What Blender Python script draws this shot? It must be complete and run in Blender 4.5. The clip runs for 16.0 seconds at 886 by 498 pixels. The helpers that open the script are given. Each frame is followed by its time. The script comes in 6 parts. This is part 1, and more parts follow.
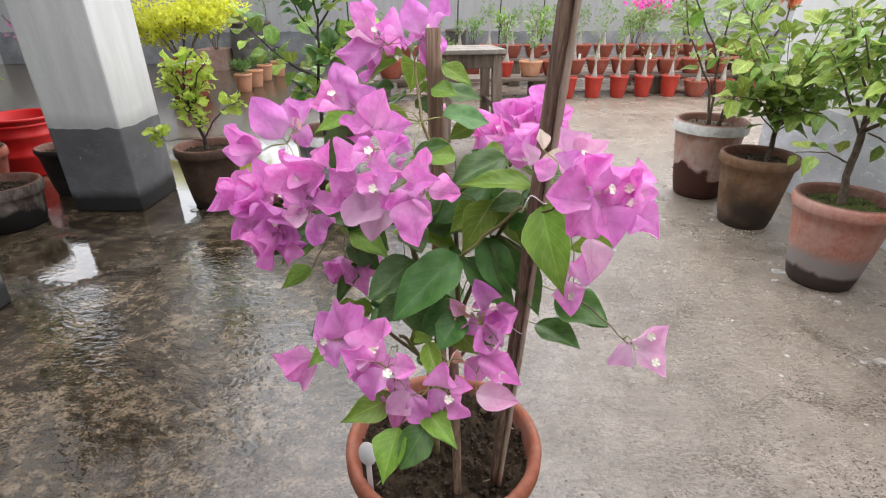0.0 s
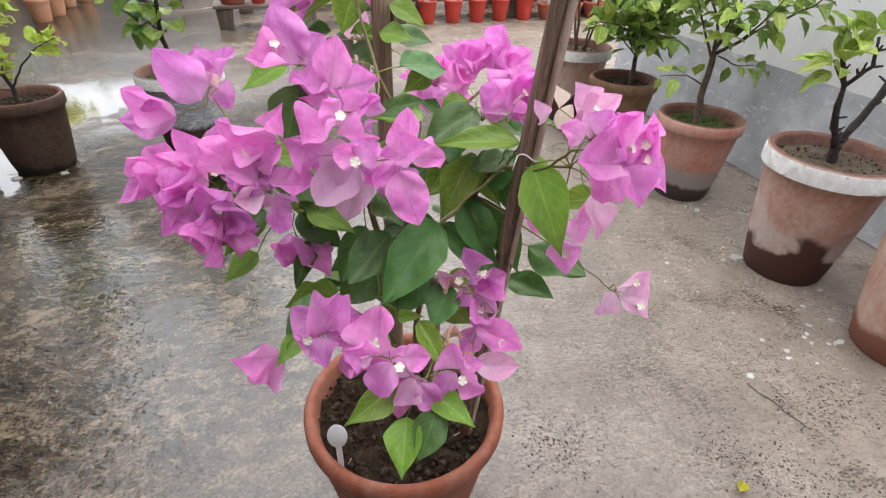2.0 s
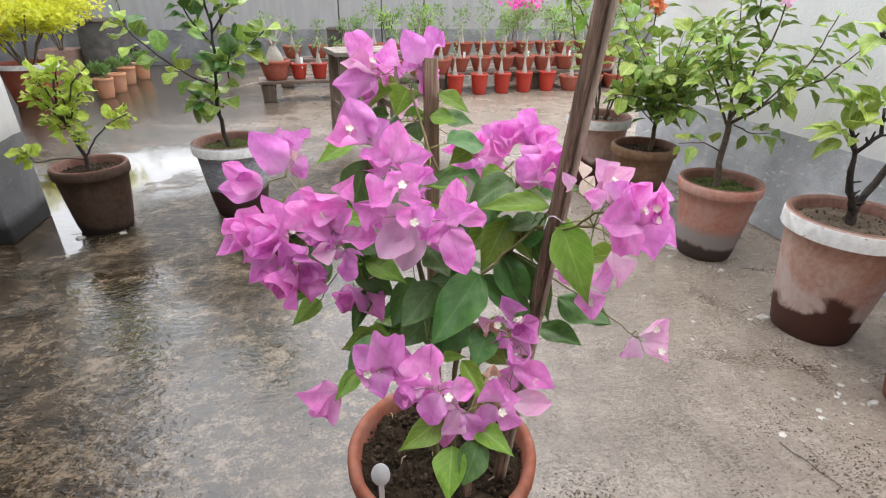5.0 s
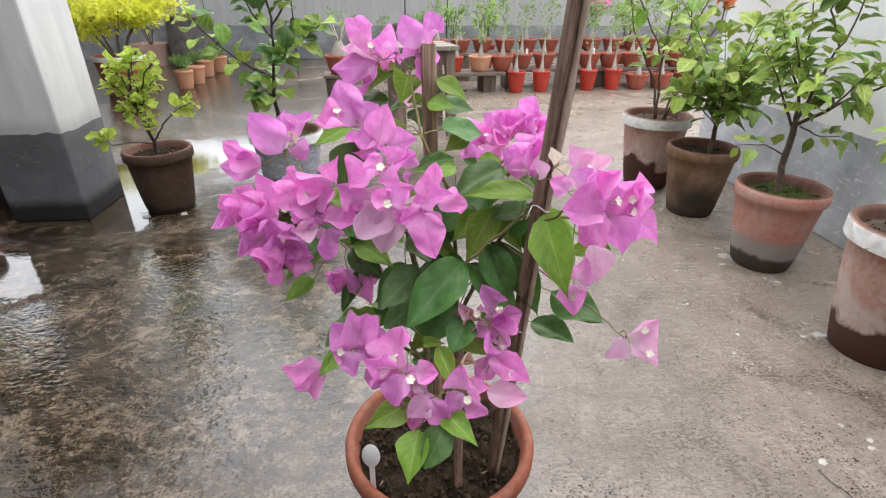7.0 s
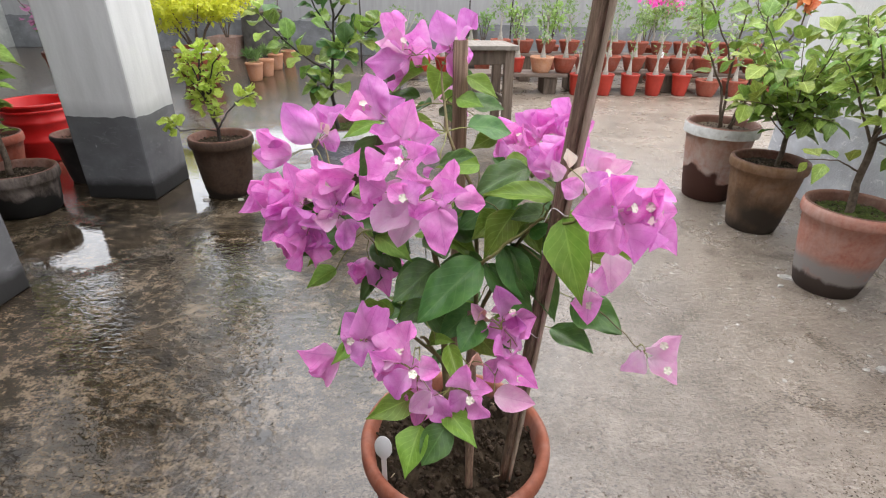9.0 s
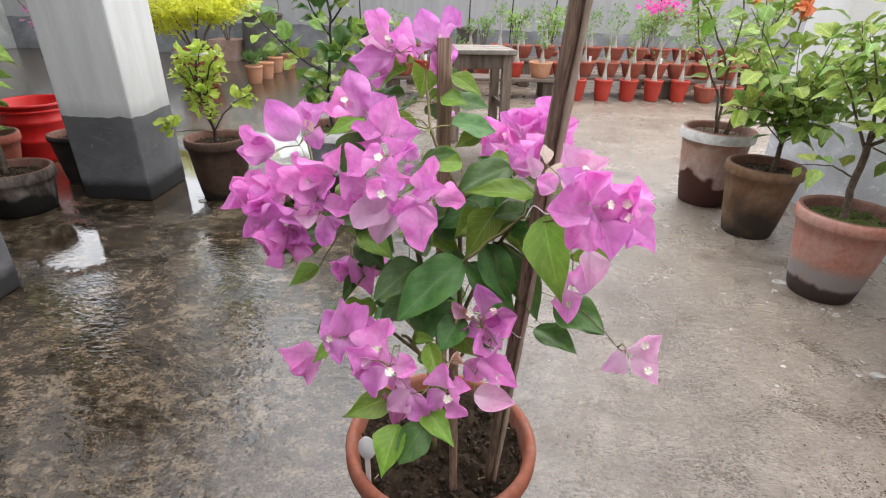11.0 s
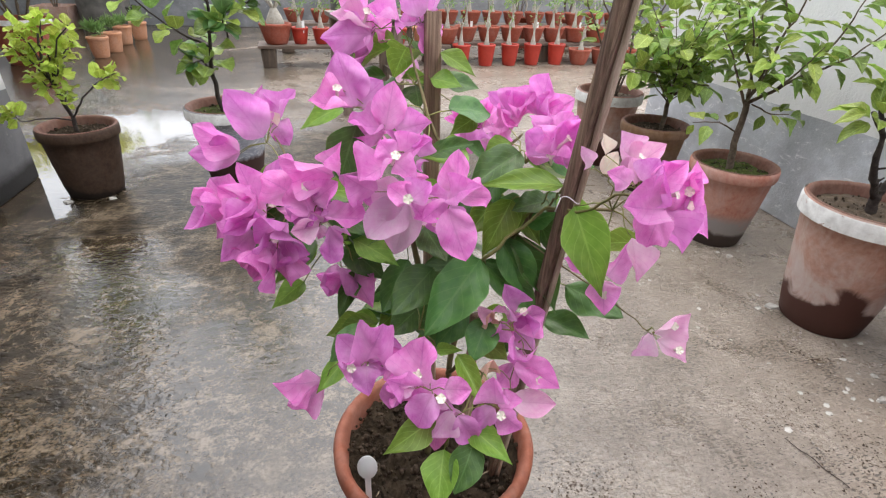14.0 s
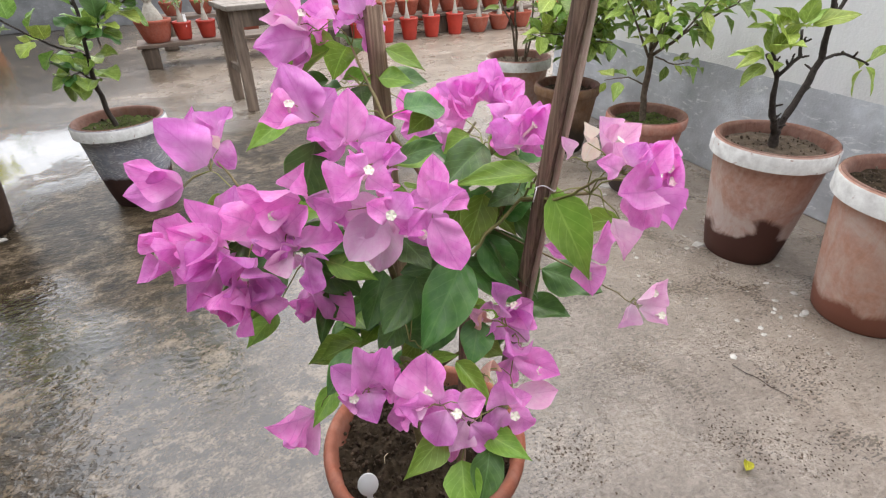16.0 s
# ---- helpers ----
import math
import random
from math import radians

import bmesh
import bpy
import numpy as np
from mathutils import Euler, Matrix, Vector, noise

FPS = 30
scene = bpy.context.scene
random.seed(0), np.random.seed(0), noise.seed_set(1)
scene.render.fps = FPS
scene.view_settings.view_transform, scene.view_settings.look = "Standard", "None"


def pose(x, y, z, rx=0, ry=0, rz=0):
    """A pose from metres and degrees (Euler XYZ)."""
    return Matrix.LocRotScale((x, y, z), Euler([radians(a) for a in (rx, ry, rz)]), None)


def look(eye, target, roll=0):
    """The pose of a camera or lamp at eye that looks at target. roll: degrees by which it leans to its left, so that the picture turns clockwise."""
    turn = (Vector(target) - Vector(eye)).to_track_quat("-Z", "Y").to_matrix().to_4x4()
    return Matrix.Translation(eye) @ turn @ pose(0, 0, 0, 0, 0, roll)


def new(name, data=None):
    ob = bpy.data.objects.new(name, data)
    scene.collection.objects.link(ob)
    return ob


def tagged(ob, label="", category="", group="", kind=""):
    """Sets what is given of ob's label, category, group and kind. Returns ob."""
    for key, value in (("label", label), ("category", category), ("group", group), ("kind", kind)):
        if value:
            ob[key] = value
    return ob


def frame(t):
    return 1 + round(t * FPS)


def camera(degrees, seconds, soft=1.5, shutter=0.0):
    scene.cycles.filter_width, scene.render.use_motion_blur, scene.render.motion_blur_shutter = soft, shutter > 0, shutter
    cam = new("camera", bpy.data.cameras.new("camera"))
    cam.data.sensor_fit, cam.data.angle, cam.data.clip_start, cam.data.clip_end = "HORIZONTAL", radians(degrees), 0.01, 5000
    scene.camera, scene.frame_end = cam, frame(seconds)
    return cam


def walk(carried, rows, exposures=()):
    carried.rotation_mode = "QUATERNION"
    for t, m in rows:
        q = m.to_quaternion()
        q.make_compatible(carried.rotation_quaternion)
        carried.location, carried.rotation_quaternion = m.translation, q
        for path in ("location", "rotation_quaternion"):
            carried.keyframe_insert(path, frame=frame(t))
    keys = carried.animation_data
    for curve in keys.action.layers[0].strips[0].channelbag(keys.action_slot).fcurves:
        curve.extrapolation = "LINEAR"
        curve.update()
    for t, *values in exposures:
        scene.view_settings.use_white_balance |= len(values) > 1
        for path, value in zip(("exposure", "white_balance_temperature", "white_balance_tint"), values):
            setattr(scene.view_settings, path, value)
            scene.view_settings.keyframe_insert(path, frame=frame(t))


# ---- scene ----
cam = camera(82.2, 16.0, soft=1.2)
PATH = [
    (0, (0.092, 0.178, 0.868), (0.047, 1.699, 0.111), -0.2),
    (0.5, (0.092, 0.183, 0.869), (0.149, 1.690, 0.084), 1.3),
    (1, (0.043, 0.196, 0.860), (0.218, 1.656, 0.009), 2.2),
    (1.5, (0.018, 0.229, 0.867), (0.295, 1.624, -0.063), 1.7),
    (2, (-0.017, 0.248, 0.876), (0.360, 1.611, -0.068), 2.0),
    (2.5, (-0.044, 0.248, 0.880), (0.423, 1.601, -0.037), 3.1),
    (3, (-0.054, 0.243, 0.888), (0.490, 1.612, 0.041), 3.5),
    (3.5, (-0.059, 0.229, 0.895), (0.479, 1.635, 0.105), 3.1),
    (4, (-0.060, 0.215, 0.896), (0.384, 1.667, 0.132), 1.9),
    (4.5, (-0.057, 0.195, 0.909), (0.300, 1.671, 0.147), 1.0),
    (6.8, (0.012, 0.165, 0.891), (0.195, 1.660, 0.102), 0.3),
    (7, (0.031, 0.163, 0.895), (0.149, 1.670, 0.118), 0.3),
    (7.5, (0.048, 0.178, 0.919), (0.036, 1.670, 0.106), -0.7),
    (8, (0.052, 0.169, 0.894), (0.005, 1.667, 0.092), -0.4),
    (8.5, (0.076, 0.172, 0.900), (0.034, 1.668, 0.094), 0.3),
    (9, (0.071, 0.164, 0.892), (0.014, 1.674, 0.111), 1.1),
    (11.3, (0.093, 0.165, 0.884), (0.039, 1.685, 0.123), 1.7),
    (11.5, (0.085, 0.166, 0.884), (0.090, 1.691, 0.133), 2.7),
    (12, (0.076, 0.169, 0.881), (0.202, 1.696, 0.145), 4.3),
    (12.5, (0.065, 0.173, 0.875), (0.240, 1.698, 0.145), 5.0),
    (13, (0.047, 0.175, 0.875), (0.231, 1.697, 0.139), 5.0),
    (13.5, (0.009, 0.197, 0.883), (0.225, 1.699, 0.116), 4.4),
    (14, (-0.039, 0.238, 0.884), (0.272, 1.680, 0.040), 2.5),
    (14.5, (-0.065, 0.268, 0.889), (0.348, 1.657, 0.001), 1.0),
    (15, (-0.098, 0.286, 0.891), (0.390, 1.634, -0.023), -0.3),
    (15.5, (-0.092, 0.288, 0.892), (0.432, 1.623, -0.021), -1.0),
    (16, (-0.081, 0.283, 0.898), (0.452, 1.618, -0.010), -1.6),
]
walk(cam, [(t, look(eye, target, roll)) for t, eye, target, roll in PATH])

# ---------------- light ----------------
world = bpy.data.worlds.new("sky")
scene.world = world
world.use_nodes = True
wn = world.node_tree.nodes
sky = wn.new("ShaderNodeTexSky")
sky.sky_type = "NISHITA"
sky.sun_disc = False
sky.sun_elevation, sky.sun_rotation = radians(58), radians(40)
sky.air_density, sky.dust_density, sky.ozone_density = 1.0, 5.0, 1.0
mixer = wn.new("ShaderNodeMix")
mixer.data_type = "RGBA"
mixer.inputs[0].default_value = 0.75
mixer.inputs[7].default_value = (9.5, 9.6, 9.9, 1)
world.node_tree.links.new(sky.outputs[0], mixer.inputs[6])
world.node_tree.links.new(mixer.outputs[2], wn["Background"].inputs[0])
wn["Background"].inputs[1].default_value = 0.155

sun = new("sun", bpy.data.lights.new("sun", "SUN"))
sun.data.energy, sun.data.angle, sun.data.color = 0.55, radians(40), (1, 0.97, 0.93)
sun.matrix_world = look((-1.2, -0.6, 7), (0, 0, 0))
scene.view_settings.exposure = 1.0

# ---------------- materials ----------------


def nodes_of(name):
    m = bpy.data.materials.new(name)
    m.use_nodes = True
    return m, m.node_tree.nodes, m.node_tree.links, m.node_tree.nodes["Principled BSDF"]


def coords(n, l, scale=(1, 1, 1), world_space=False):
    tc = n.new("ShaderNodeNewGeometry") if world_space else n.new("ShaderNodeTexCoord")
    mp = n.new("ShaderNodeMapping")
    mp.inputs["Scale"].default_value = scale
    l.new(tc.outputs["Position"] if world_space else tc.outputs["Object"], mp.inputs[0])
    return mp.outputs[0]


def noise_tex(n, l, vec, scale, detail=4.0, rough=0.55, distort=0.0):
    t = n.new("ShaderNodeTexNoise")
    t.inputs["Scale"].default_value, t.inputs["Detail"].default_value = scale, detail
    t.inputs["Roughness"].default_value, t.inputs["Distortion"].default_value = rough, distort
    l.new(vec, t.inputs["Vector"])
    return t.outputs["Fac"]


def ramp(n, l, fac, stops):
    r = n.new("ShaderNodeValToRGB")
    e = r.color_ramp.elements
    while len(e) < len(stops):
        e.new(0.5)
    for k, (p, c) in zip(e, stops):
        k.position, k.color = p, (c if len(c) == 4 else (*c, 1))
    l.new(fac, r.inputs[0])
    return r.outputs[0]


def mix(n, l, fac, a, b, blend="MIX"):
    m = n.new("ShaderNodeMix")
    m.data_type, m.blend_type = "RGBA", blend
    for sock, v in ((m.inputs[0], fac), (m.inputs[6], a), (m.inputs[7], b)):
        if isinstance(v, (int, float)):
            sock.default_value = v
        elif isinstance(v, tuple):
            sock.default_value = (*v, 1) if len(v) == 3 else v
        else:
            l.new(v, sock)
    return m.outputs[2]


def math_node(n, l, op, a, b=0.0):
    m = n.new("ShaderNodeMath")
    m.operation = op
    for sock, v in ((m.inputs[0], a), (m.inputs[1], b)):
        if isinstance(v, (int, float)):
            sock.default_value = v
        else:
            l.new(v, sock)
    return m.outputs[0]


def bump(n, l, bsdf, height, strength=0.3, distance=0.01):
    b = n.new("ShaderNodeBump")
    b.inputs["Strength"].default_value, b.inputs["Distance"].default_value = strength, distance
    l.new(height, b.inputs["Height"])
    l.new(b.outputs[0], bsdf.inputs["Normal"])
    return b.outputs[0]


def grainy(name, dark, light, scale=20.0, rough=0.8, bump_by=0.3, stretch=(1, 1, 1), vary=0.0, spec=0.4):
    """A surface with two scales of grain, and a shade of its own for each object."""
    m, n, l, b = nodes_of(name)
    v = coords(n, l, stretch)
    big = noise_tex(n, l, v, scale * 0.25, 3)
    small = noise_tex(n, l, v, scale, 6, 0.65)
    both = math_node(n, l, "ADD", math_node(n, l, "MULTIPLY", big, 0.5), math_node(n, l, "MULTIPLY", small, 0.5))
    c = ramp(n, l, both, [(0.35, dark), (0.65, light)])
    if vary:
        info = n.new("ShaderNodeObjectInfo")
        h = n.new("ShaderNodeHueSaturation")
        l.new(math_node(n, l, "ADD", math_node(n, l, "MULTIPLY", info.outputs["Random"], 2 * vary), 1 - vary), h.inputs["Value"])
        l.new(c, h.inputs["Color"])
        c = h.outputs[0]
    l.new(c, b.inputs["Base Color"])
    b.inputs["Roughness"].default_value = rough
    b.inputs["Specular IOR Level"].default_value = spec
    bump(n, l, b, small, bump_by, 0.004)
    return m


def leafy(name, dark, light, glow=0.35, rough=0.4, vary=0.25, pale_foot=0.0, vein_tint=None, veins=0.8, rim=0.0):
    """Leaf or bract tissue: glossy skin, light through it, a shade of its own for each object."""
    m, n, l, b = nodes_of(name)
    v = coords(n, l)
    g = noise_tex(n, l, v, 5, 4)
    c = ramp(n, l, g, [(0.3, dark), (0.7, light)])
    info = n.new("ShaderNodeObjectInfo")
    h = n.new("ShaderNodeHueSaturation")
    l.new(math_node(n, l, "ADD", math_node(n, l, "MULTIPLY", info.outputs["Random"], 2 * vary), 1 - vary), h.inputs["Value"])
    l.new(math_node(n, l, "ADD", math_node(n, l, "MULTIPLY", info.outputs["Random"], 0.03), 0.485), h.inputs["Hue"])
    l.new(c, h.inputs["Color"])
    sep = n.new("ShaderNodeSeparateXYZ")
    tc = n.new("ShaderNodeTexCoord")
    l.new(tc.outputs["UV"], sep.inputs[0])
    across = math_node(n, l, "ABSOLUTE", math_node(n, l, "SUBTRACT", sep.outputs[0], 0.5))
    rib = math_node(n, l, "LESS_THAN", across, 0.022)
    slant = math_node(n, l, "SUBTRACT", math_node(n, l, "MULTIPLY", sep.outputs[1], 6.5), math_node(n, l, "MULTIPLY", across, 5.0))
    side = math_node(n, l, "LESS_THAN", math_node(n, l, "ABSOLUTE", math_node(n, l, "SUBTRACT", math_node(n, l, "FRACT", slant), 0.5)), 0.045)
    edge = math_node(n, l, "MULTIPLY", math_node(n, l, "GREATER_THAN", across, 0.478), rim)
    vein = math_node(n, l, "MAXIMUM", math_node(n, l, "MAXIMUM", rib, edge), math_node(n, l, "MULTIPLY", side, 0.75))
    pale = mix(n, l, 0.6, h.outputs[0], vein_tint or tuple(min(1.0, 1.6 * x + 0.05) for x in light))
    c2 = mix(n, l, math_node(n, l, "MULTIPLY", vein, veins), h.outputs[0], pale)
    if pale_foot:
        blotch = math_node(n, l, "SUBTRACT", noise_tex(n, l, coords(n, l, (1, 1, 1)), 2.2, 3), 0.5)
        foot = ramp(n, l, math_node(n, l, "ADD", sep.outputs[1], blotch), [(0.05, (1, 1, 1)), (0.75, (0, 0, 0))])
        c2 = mix(n, l, math_node(n, l, "MULTIPLY", foot, pale_foot), c2, tuple(0.35 * x + 0.55 for x in light))
    l.new(c2, b.inputs["Base Color"])
    b.inputs["Roughness"].default_value = rough
    b.inputs["Specular IOR Level"].default_value = 0.4
    crinkle = noise_tex(n, l, v, 17, 3, 0.6, 0.5)
    bump(n, l, b, math_node(n, l, "SUBTRACT", math_node(n, l, "ADD", math_node(n, l, "MULTIPLY", g, 0.6), math_node(n, l, "MULTIPLY", crinkle, 0.5)), vein), 0.42, 0.002)
    tr = n.new("ShaderNodeBsdfTranslucent")
    l.new(c2, tr.inputs["Color"])
    ms = n.new("ShaderNodeMixShader")
    ms.inputs[0].default_value = glow
    l.new(b.outputs[0], ms.inputs[1])
    l.new(tr.outputs[0], ms.inputs[2])
    l.new(ms.outputs[0], n["Material Output"].inputs[0])
    return m


def wet_floor():
    """Weathered cement screed after rain: dark and glossy where water stands, paler and gritty where it drains."""
    m, n, l, b = nodes_of("wet_cement")
    v = coords(n, l, world_space=True)
    big = noise_tex(n, l, v, 1.1, 4, 0.55, 0.8)
    mid = noise_tex(n, l, v, 6.0, 6, 0.65, 0.4)
    mott = noise_tex(n, l, coords(n, l, (0.75, 1.0, 1.0), world_space=True), 60.0, 6, 0.72, 0.8)
    fine = noise_tex(n, l, v, 130.0, 5, 0.7)
    grit = noise_tex(n, l, coords(n, l, (0.5, 1.0, 1.0), world_space=True), 200.0, 2, 0.5, 0.2)
    clump = noise_tex(n, l, v, 5.0, 6, 0.7, 0.6)
    sep = n.new("ShaderNodeSeparateXYZ")
    l.new(v, sep.inputs[0])
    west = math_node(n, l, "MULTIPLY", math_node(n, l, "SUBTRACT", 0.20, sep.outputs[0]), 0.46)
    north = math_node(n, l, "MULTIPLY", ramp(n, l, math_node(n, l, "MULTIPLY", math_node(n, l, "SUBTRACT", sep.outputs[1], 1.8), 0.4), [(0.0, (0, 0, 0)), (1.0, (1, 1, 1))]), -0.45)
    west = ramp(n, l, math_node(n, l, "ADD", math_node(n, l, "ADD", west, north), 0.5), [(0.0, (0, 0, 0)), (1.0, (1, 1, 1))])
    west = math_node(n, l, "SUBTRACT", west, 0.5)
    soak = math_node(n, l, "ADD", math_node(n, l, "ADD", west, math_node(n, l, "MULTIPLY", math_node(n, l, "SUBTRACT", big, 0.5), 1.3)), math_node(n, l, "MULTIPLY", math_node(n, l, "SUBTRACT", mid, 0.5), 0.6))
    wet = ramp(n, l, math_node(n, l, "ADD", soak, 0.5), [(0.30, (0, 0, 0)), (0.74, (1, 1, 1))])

    def spots(places):
        """1 at the middle of the nearest place (x, y, radius), falling to 0 at its edge."""
        top = None
        for px, py, pr in places:
            dist = n.new("ShaderNodeVectorMath")
            dist.operation = "DISTANCE"
            l.new(v, dist.inputs[0])
            dist.inputs[1].default_value = (px, py, 0)
            near = math_node(n, l, "SUBTRACT", 1.0, math_node(n, l, "DIVIDE", dist.outputs["Value"], pr))
            top = near if top is None else math_node(n, l, "MAXIMUM", top, near)
        return top

    pool = spots(((-1.12, 3.30, 0.62), (-1.34, 1.84, 0.36), (-1.30, 2.50, 0.46), (-1.19, 2.22, 0.24), (-1.36, 2.95, 0.55)))
    ragged = math_node(n, l, "ADD", math_node(n, l, "MULTIPLY", math_node(n, l, "SUBTRACT", mid, 0.5), 1.1), math_node(n, l, "MULTIPLY", math_node(n, l, "SUBTRACT", mott, 0.5), 0.6))
    pool = ramp(n, l, math_node(n, l, "ADD", pool, ragged), [(0.12, (0, 0, 0)), (0.40, (1, 1, 1))])
    # Last two spots put the pillar corner's shade into the floor colour.
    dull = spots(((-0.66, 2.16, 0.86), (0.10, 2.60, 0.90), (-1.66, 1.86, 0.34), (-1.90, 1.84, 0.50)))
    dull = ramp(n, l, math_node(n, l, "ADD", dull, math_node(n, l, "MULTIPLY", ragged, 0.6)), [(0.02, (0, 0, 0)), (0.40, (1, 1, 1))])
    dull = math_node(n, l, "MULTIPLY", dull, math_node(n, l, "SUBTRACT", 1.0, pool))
    swash = noise_tex(n, l, coords(n, l, (0.35, 1.3, 1.0), world_space=True), 4.5, 6, 0.7, 0.6)
    far = ramp(n, l, math_node(n, l, "ADD", math_node(n, l, "MULTIPLY", math_node(n, l, "SUBTRACT", sep.outputs[1], 2.6), 0.8), math_node(n, l, "MULTIPLY", math_node(n, l, "SUBTRACT", swash, 0.5), 1.6)), [(0.15, (0, 0, 0)), (0.75, (1, 1, 1))])
    far = math_node(n, l, "MULTIPLY", far, math_node(n, l, "SUBTRACT", 1.0, pool))
    glint = ramp(n, l, math_node(n, l, "ADD", spots(((-0.84, 1.78, 0.27), (-0.68, 1.52, 0.28), (-1.14, 1.62, 0.34))), math_node(n, l, "MULTIPLY", ragged, 0.3)), [(0.05, (0, 0, 0)), (0.45, (1, 1, 1))])
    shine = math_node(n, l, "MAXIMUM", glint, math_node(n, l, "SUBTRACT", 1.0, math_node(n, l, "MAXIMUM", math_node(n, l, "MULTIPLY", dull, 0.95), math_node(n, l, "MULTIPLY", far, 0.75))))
    patch = math_node(n, l, "ADD", math_node(n, l, "MULTIPLY", mid, 0.30), math_node(n, l, "ADD", math_node(n, l, "MULTIPLY", mott, 0.38), math_node(n, l, "MULTIPLY", fine, 0.32)))
    dry = ramp(n, l, patch, [(0.40, (0.072, 0.054, 0.040)), (0.49, (0.150, 0.122, 0.099)), (0.60, (0.245, 0.207, 0.174))])
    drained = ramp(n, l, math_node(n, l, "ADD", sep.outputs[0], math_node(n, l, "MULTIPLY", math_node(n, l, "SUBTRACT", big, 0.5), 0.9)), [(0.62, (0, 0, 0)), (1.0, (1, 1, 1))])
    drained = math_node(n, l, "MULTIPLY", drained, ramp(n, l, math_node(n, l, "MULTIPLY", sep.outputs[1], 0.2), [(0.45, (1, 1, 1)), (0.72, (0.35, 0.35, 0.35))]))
    bare = ramp(n, l, patch, [(0.40, (0.165, 0.126, 0.097)), (0.49, (0.250, 0.206, 0.167)), (0.60, (0.335, 0.285, 0.238))])
    streaky = ramp(n, l, math_node(n, l, "ADD", math_node(n, l, "MULTIPLY", patch, 0.55), math_node(n, l, "MULTIPLY", swash, 0.45)), [(0.38, (0.115, 0.083, 0.058)), (0.50, (0.245, 0.198, 0.155)), (0.62, (0.38, 0.325, 0.270))])
    dry = mix(n, l, drained, dry, bare)
    dry = mix(n, l, math_node(n, l, "MULTIPLY", far, 0.7), dry, streaky)
    blots = noise_tex(n, l, coords(n, l, (0.8, 1.0, 1.0), world_space=True), 26.0, 7, 0.76, 0.35)
    mire = math_node(n, l, "ADD", math_node(n, l, "MULTIPLY", mid, 0.30), math_node(n, l, "ADD", math_node(n, l, "MULTIPLY", blots, 0.45), math_node(n, l, "MULTIPLY", fine, 0.25)))
    soaked = ramp(n, l, mire, [(0.43, (0.008, 0.006, 0.004)), (0.50, (0.040, 0.029, 0.017)), (0.58, (0.165, 0.128, 0.090))])
    # Soaked colour also covers the dull spots, real damp and painted corner shade alike.
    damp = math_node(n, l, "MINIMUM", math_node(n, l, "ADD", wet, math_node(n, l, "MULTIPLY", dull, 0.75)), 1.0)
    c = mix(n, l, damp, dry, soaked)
    thick = math_node(n, l, "ADD", grit, math_node(n, l, "MULTIPLY", math_node(n, l, "SUBTRACT", clump, 0.5), 1.25))
    dots = ramp(n, l, thick, [(0.640, (0, 0, 0)), (0.665, (1, 1, 1))])
    c = mix(n, l, math_node(n, l, "MULTIPLY", dots, 0.92), c, (0.028, 0.020, 0.015))
    ochre = ramp(n, l, clump, [(0.54, (0, 0, 0)), (0.68, (1, 1, 1))])
    c = mix(n, l, math_node(n, l, "MULTIPLY", ochre, 0.35), c, (0.155, 0.110, 0.066))
    moss = ramp(n, l, noise_tex(n, l, v, 3.3, 6, 0.72, 1.0), [(0.58, (0, 0, 0)), (0.70, (1, 1, 1))])
    c = mix(n, l, math_node(n, l, "MULTIPLY", moss, 0.45), c, (0.075, 0.056, 0.035))
    lime = ramp(n, l, noise_tex(n, l, v, 11, 5, 0.7), [(0.64, (0, 0, 0)), (0.73, (1, 1, 1))])
    c = mix(n, l, math_node(n, l, "MULTIPLY", lime, math_node(n, l, "SUBTRACT", 0.30, math_node(n, l, "MULTIPLY", wet, 0.24))), c, (0.48, 0.45, 0.41))
    l.new(c, b.inputs["Base Color"])
    film = math_node(n, l, "ADD", math_node(n, l, "MULTIPLY", wet, 0.8), math_node(n, l, "MULTIPLY", math_node(n, l, "SUBTRACT", mid, 0.5), 0.6))
    rough = ramp(n, l, film, [(0.0, (0.30, 0.30, 0.30)), (0.25, (0.12, 0.12, 0.12)), (0.65, (0.035, 0.035, 0.035))])
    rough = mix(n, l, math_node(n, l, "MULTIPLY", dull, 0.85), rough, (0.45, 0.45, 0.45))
    rough = mix(n, l, glint, rough, (0.05, 0.05, 0.05))
    rough = mix(n, l, pool, rough, (0.025, 0.025, 0.025))
    l.new(rough, b.inputs["Roughness"])
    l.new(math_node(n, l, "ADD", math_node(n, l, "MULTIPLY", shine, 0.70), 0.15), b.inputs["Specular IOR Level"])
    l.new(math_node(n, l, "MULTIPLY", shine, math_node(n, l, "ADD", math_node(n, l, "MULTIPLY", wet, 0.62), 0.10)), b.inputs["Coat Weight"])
    b.inputs["Coat IOR"].default_value = 1.4
    l.new(rough, b.inputs["Coat Roughness"])
    ripple = noise_tex(n, l, coords(n, l, (0.6, 1.0, 1.0), world_space=True), 62.0, 2.0, 0.5, 0.6)
    coarse = math_node(n, l, "ADD", math_node(n, l, "MULTIPLY", fine, 0.5), math_node(n, l, "ADD", math_node(n, l, "MULTIPLY", grit, 0.2), math_node(n, l, "MULTIPLY", mott, 0.6)))
    h = math_node(n, l, "MULTIPLY", coarse, math_node(n, l, "SUBTRACT", 1.0, math_node(n, l, "MULTIPLY", wet, 0.93)))
    h = math_node(n, l, "ADD", h, math_node(n, l, "ADD", math_node(n, l, "MULTIPLY", mid, 0.4), math_node(n, l, "MULTIPLY", ripple, 0.5)))
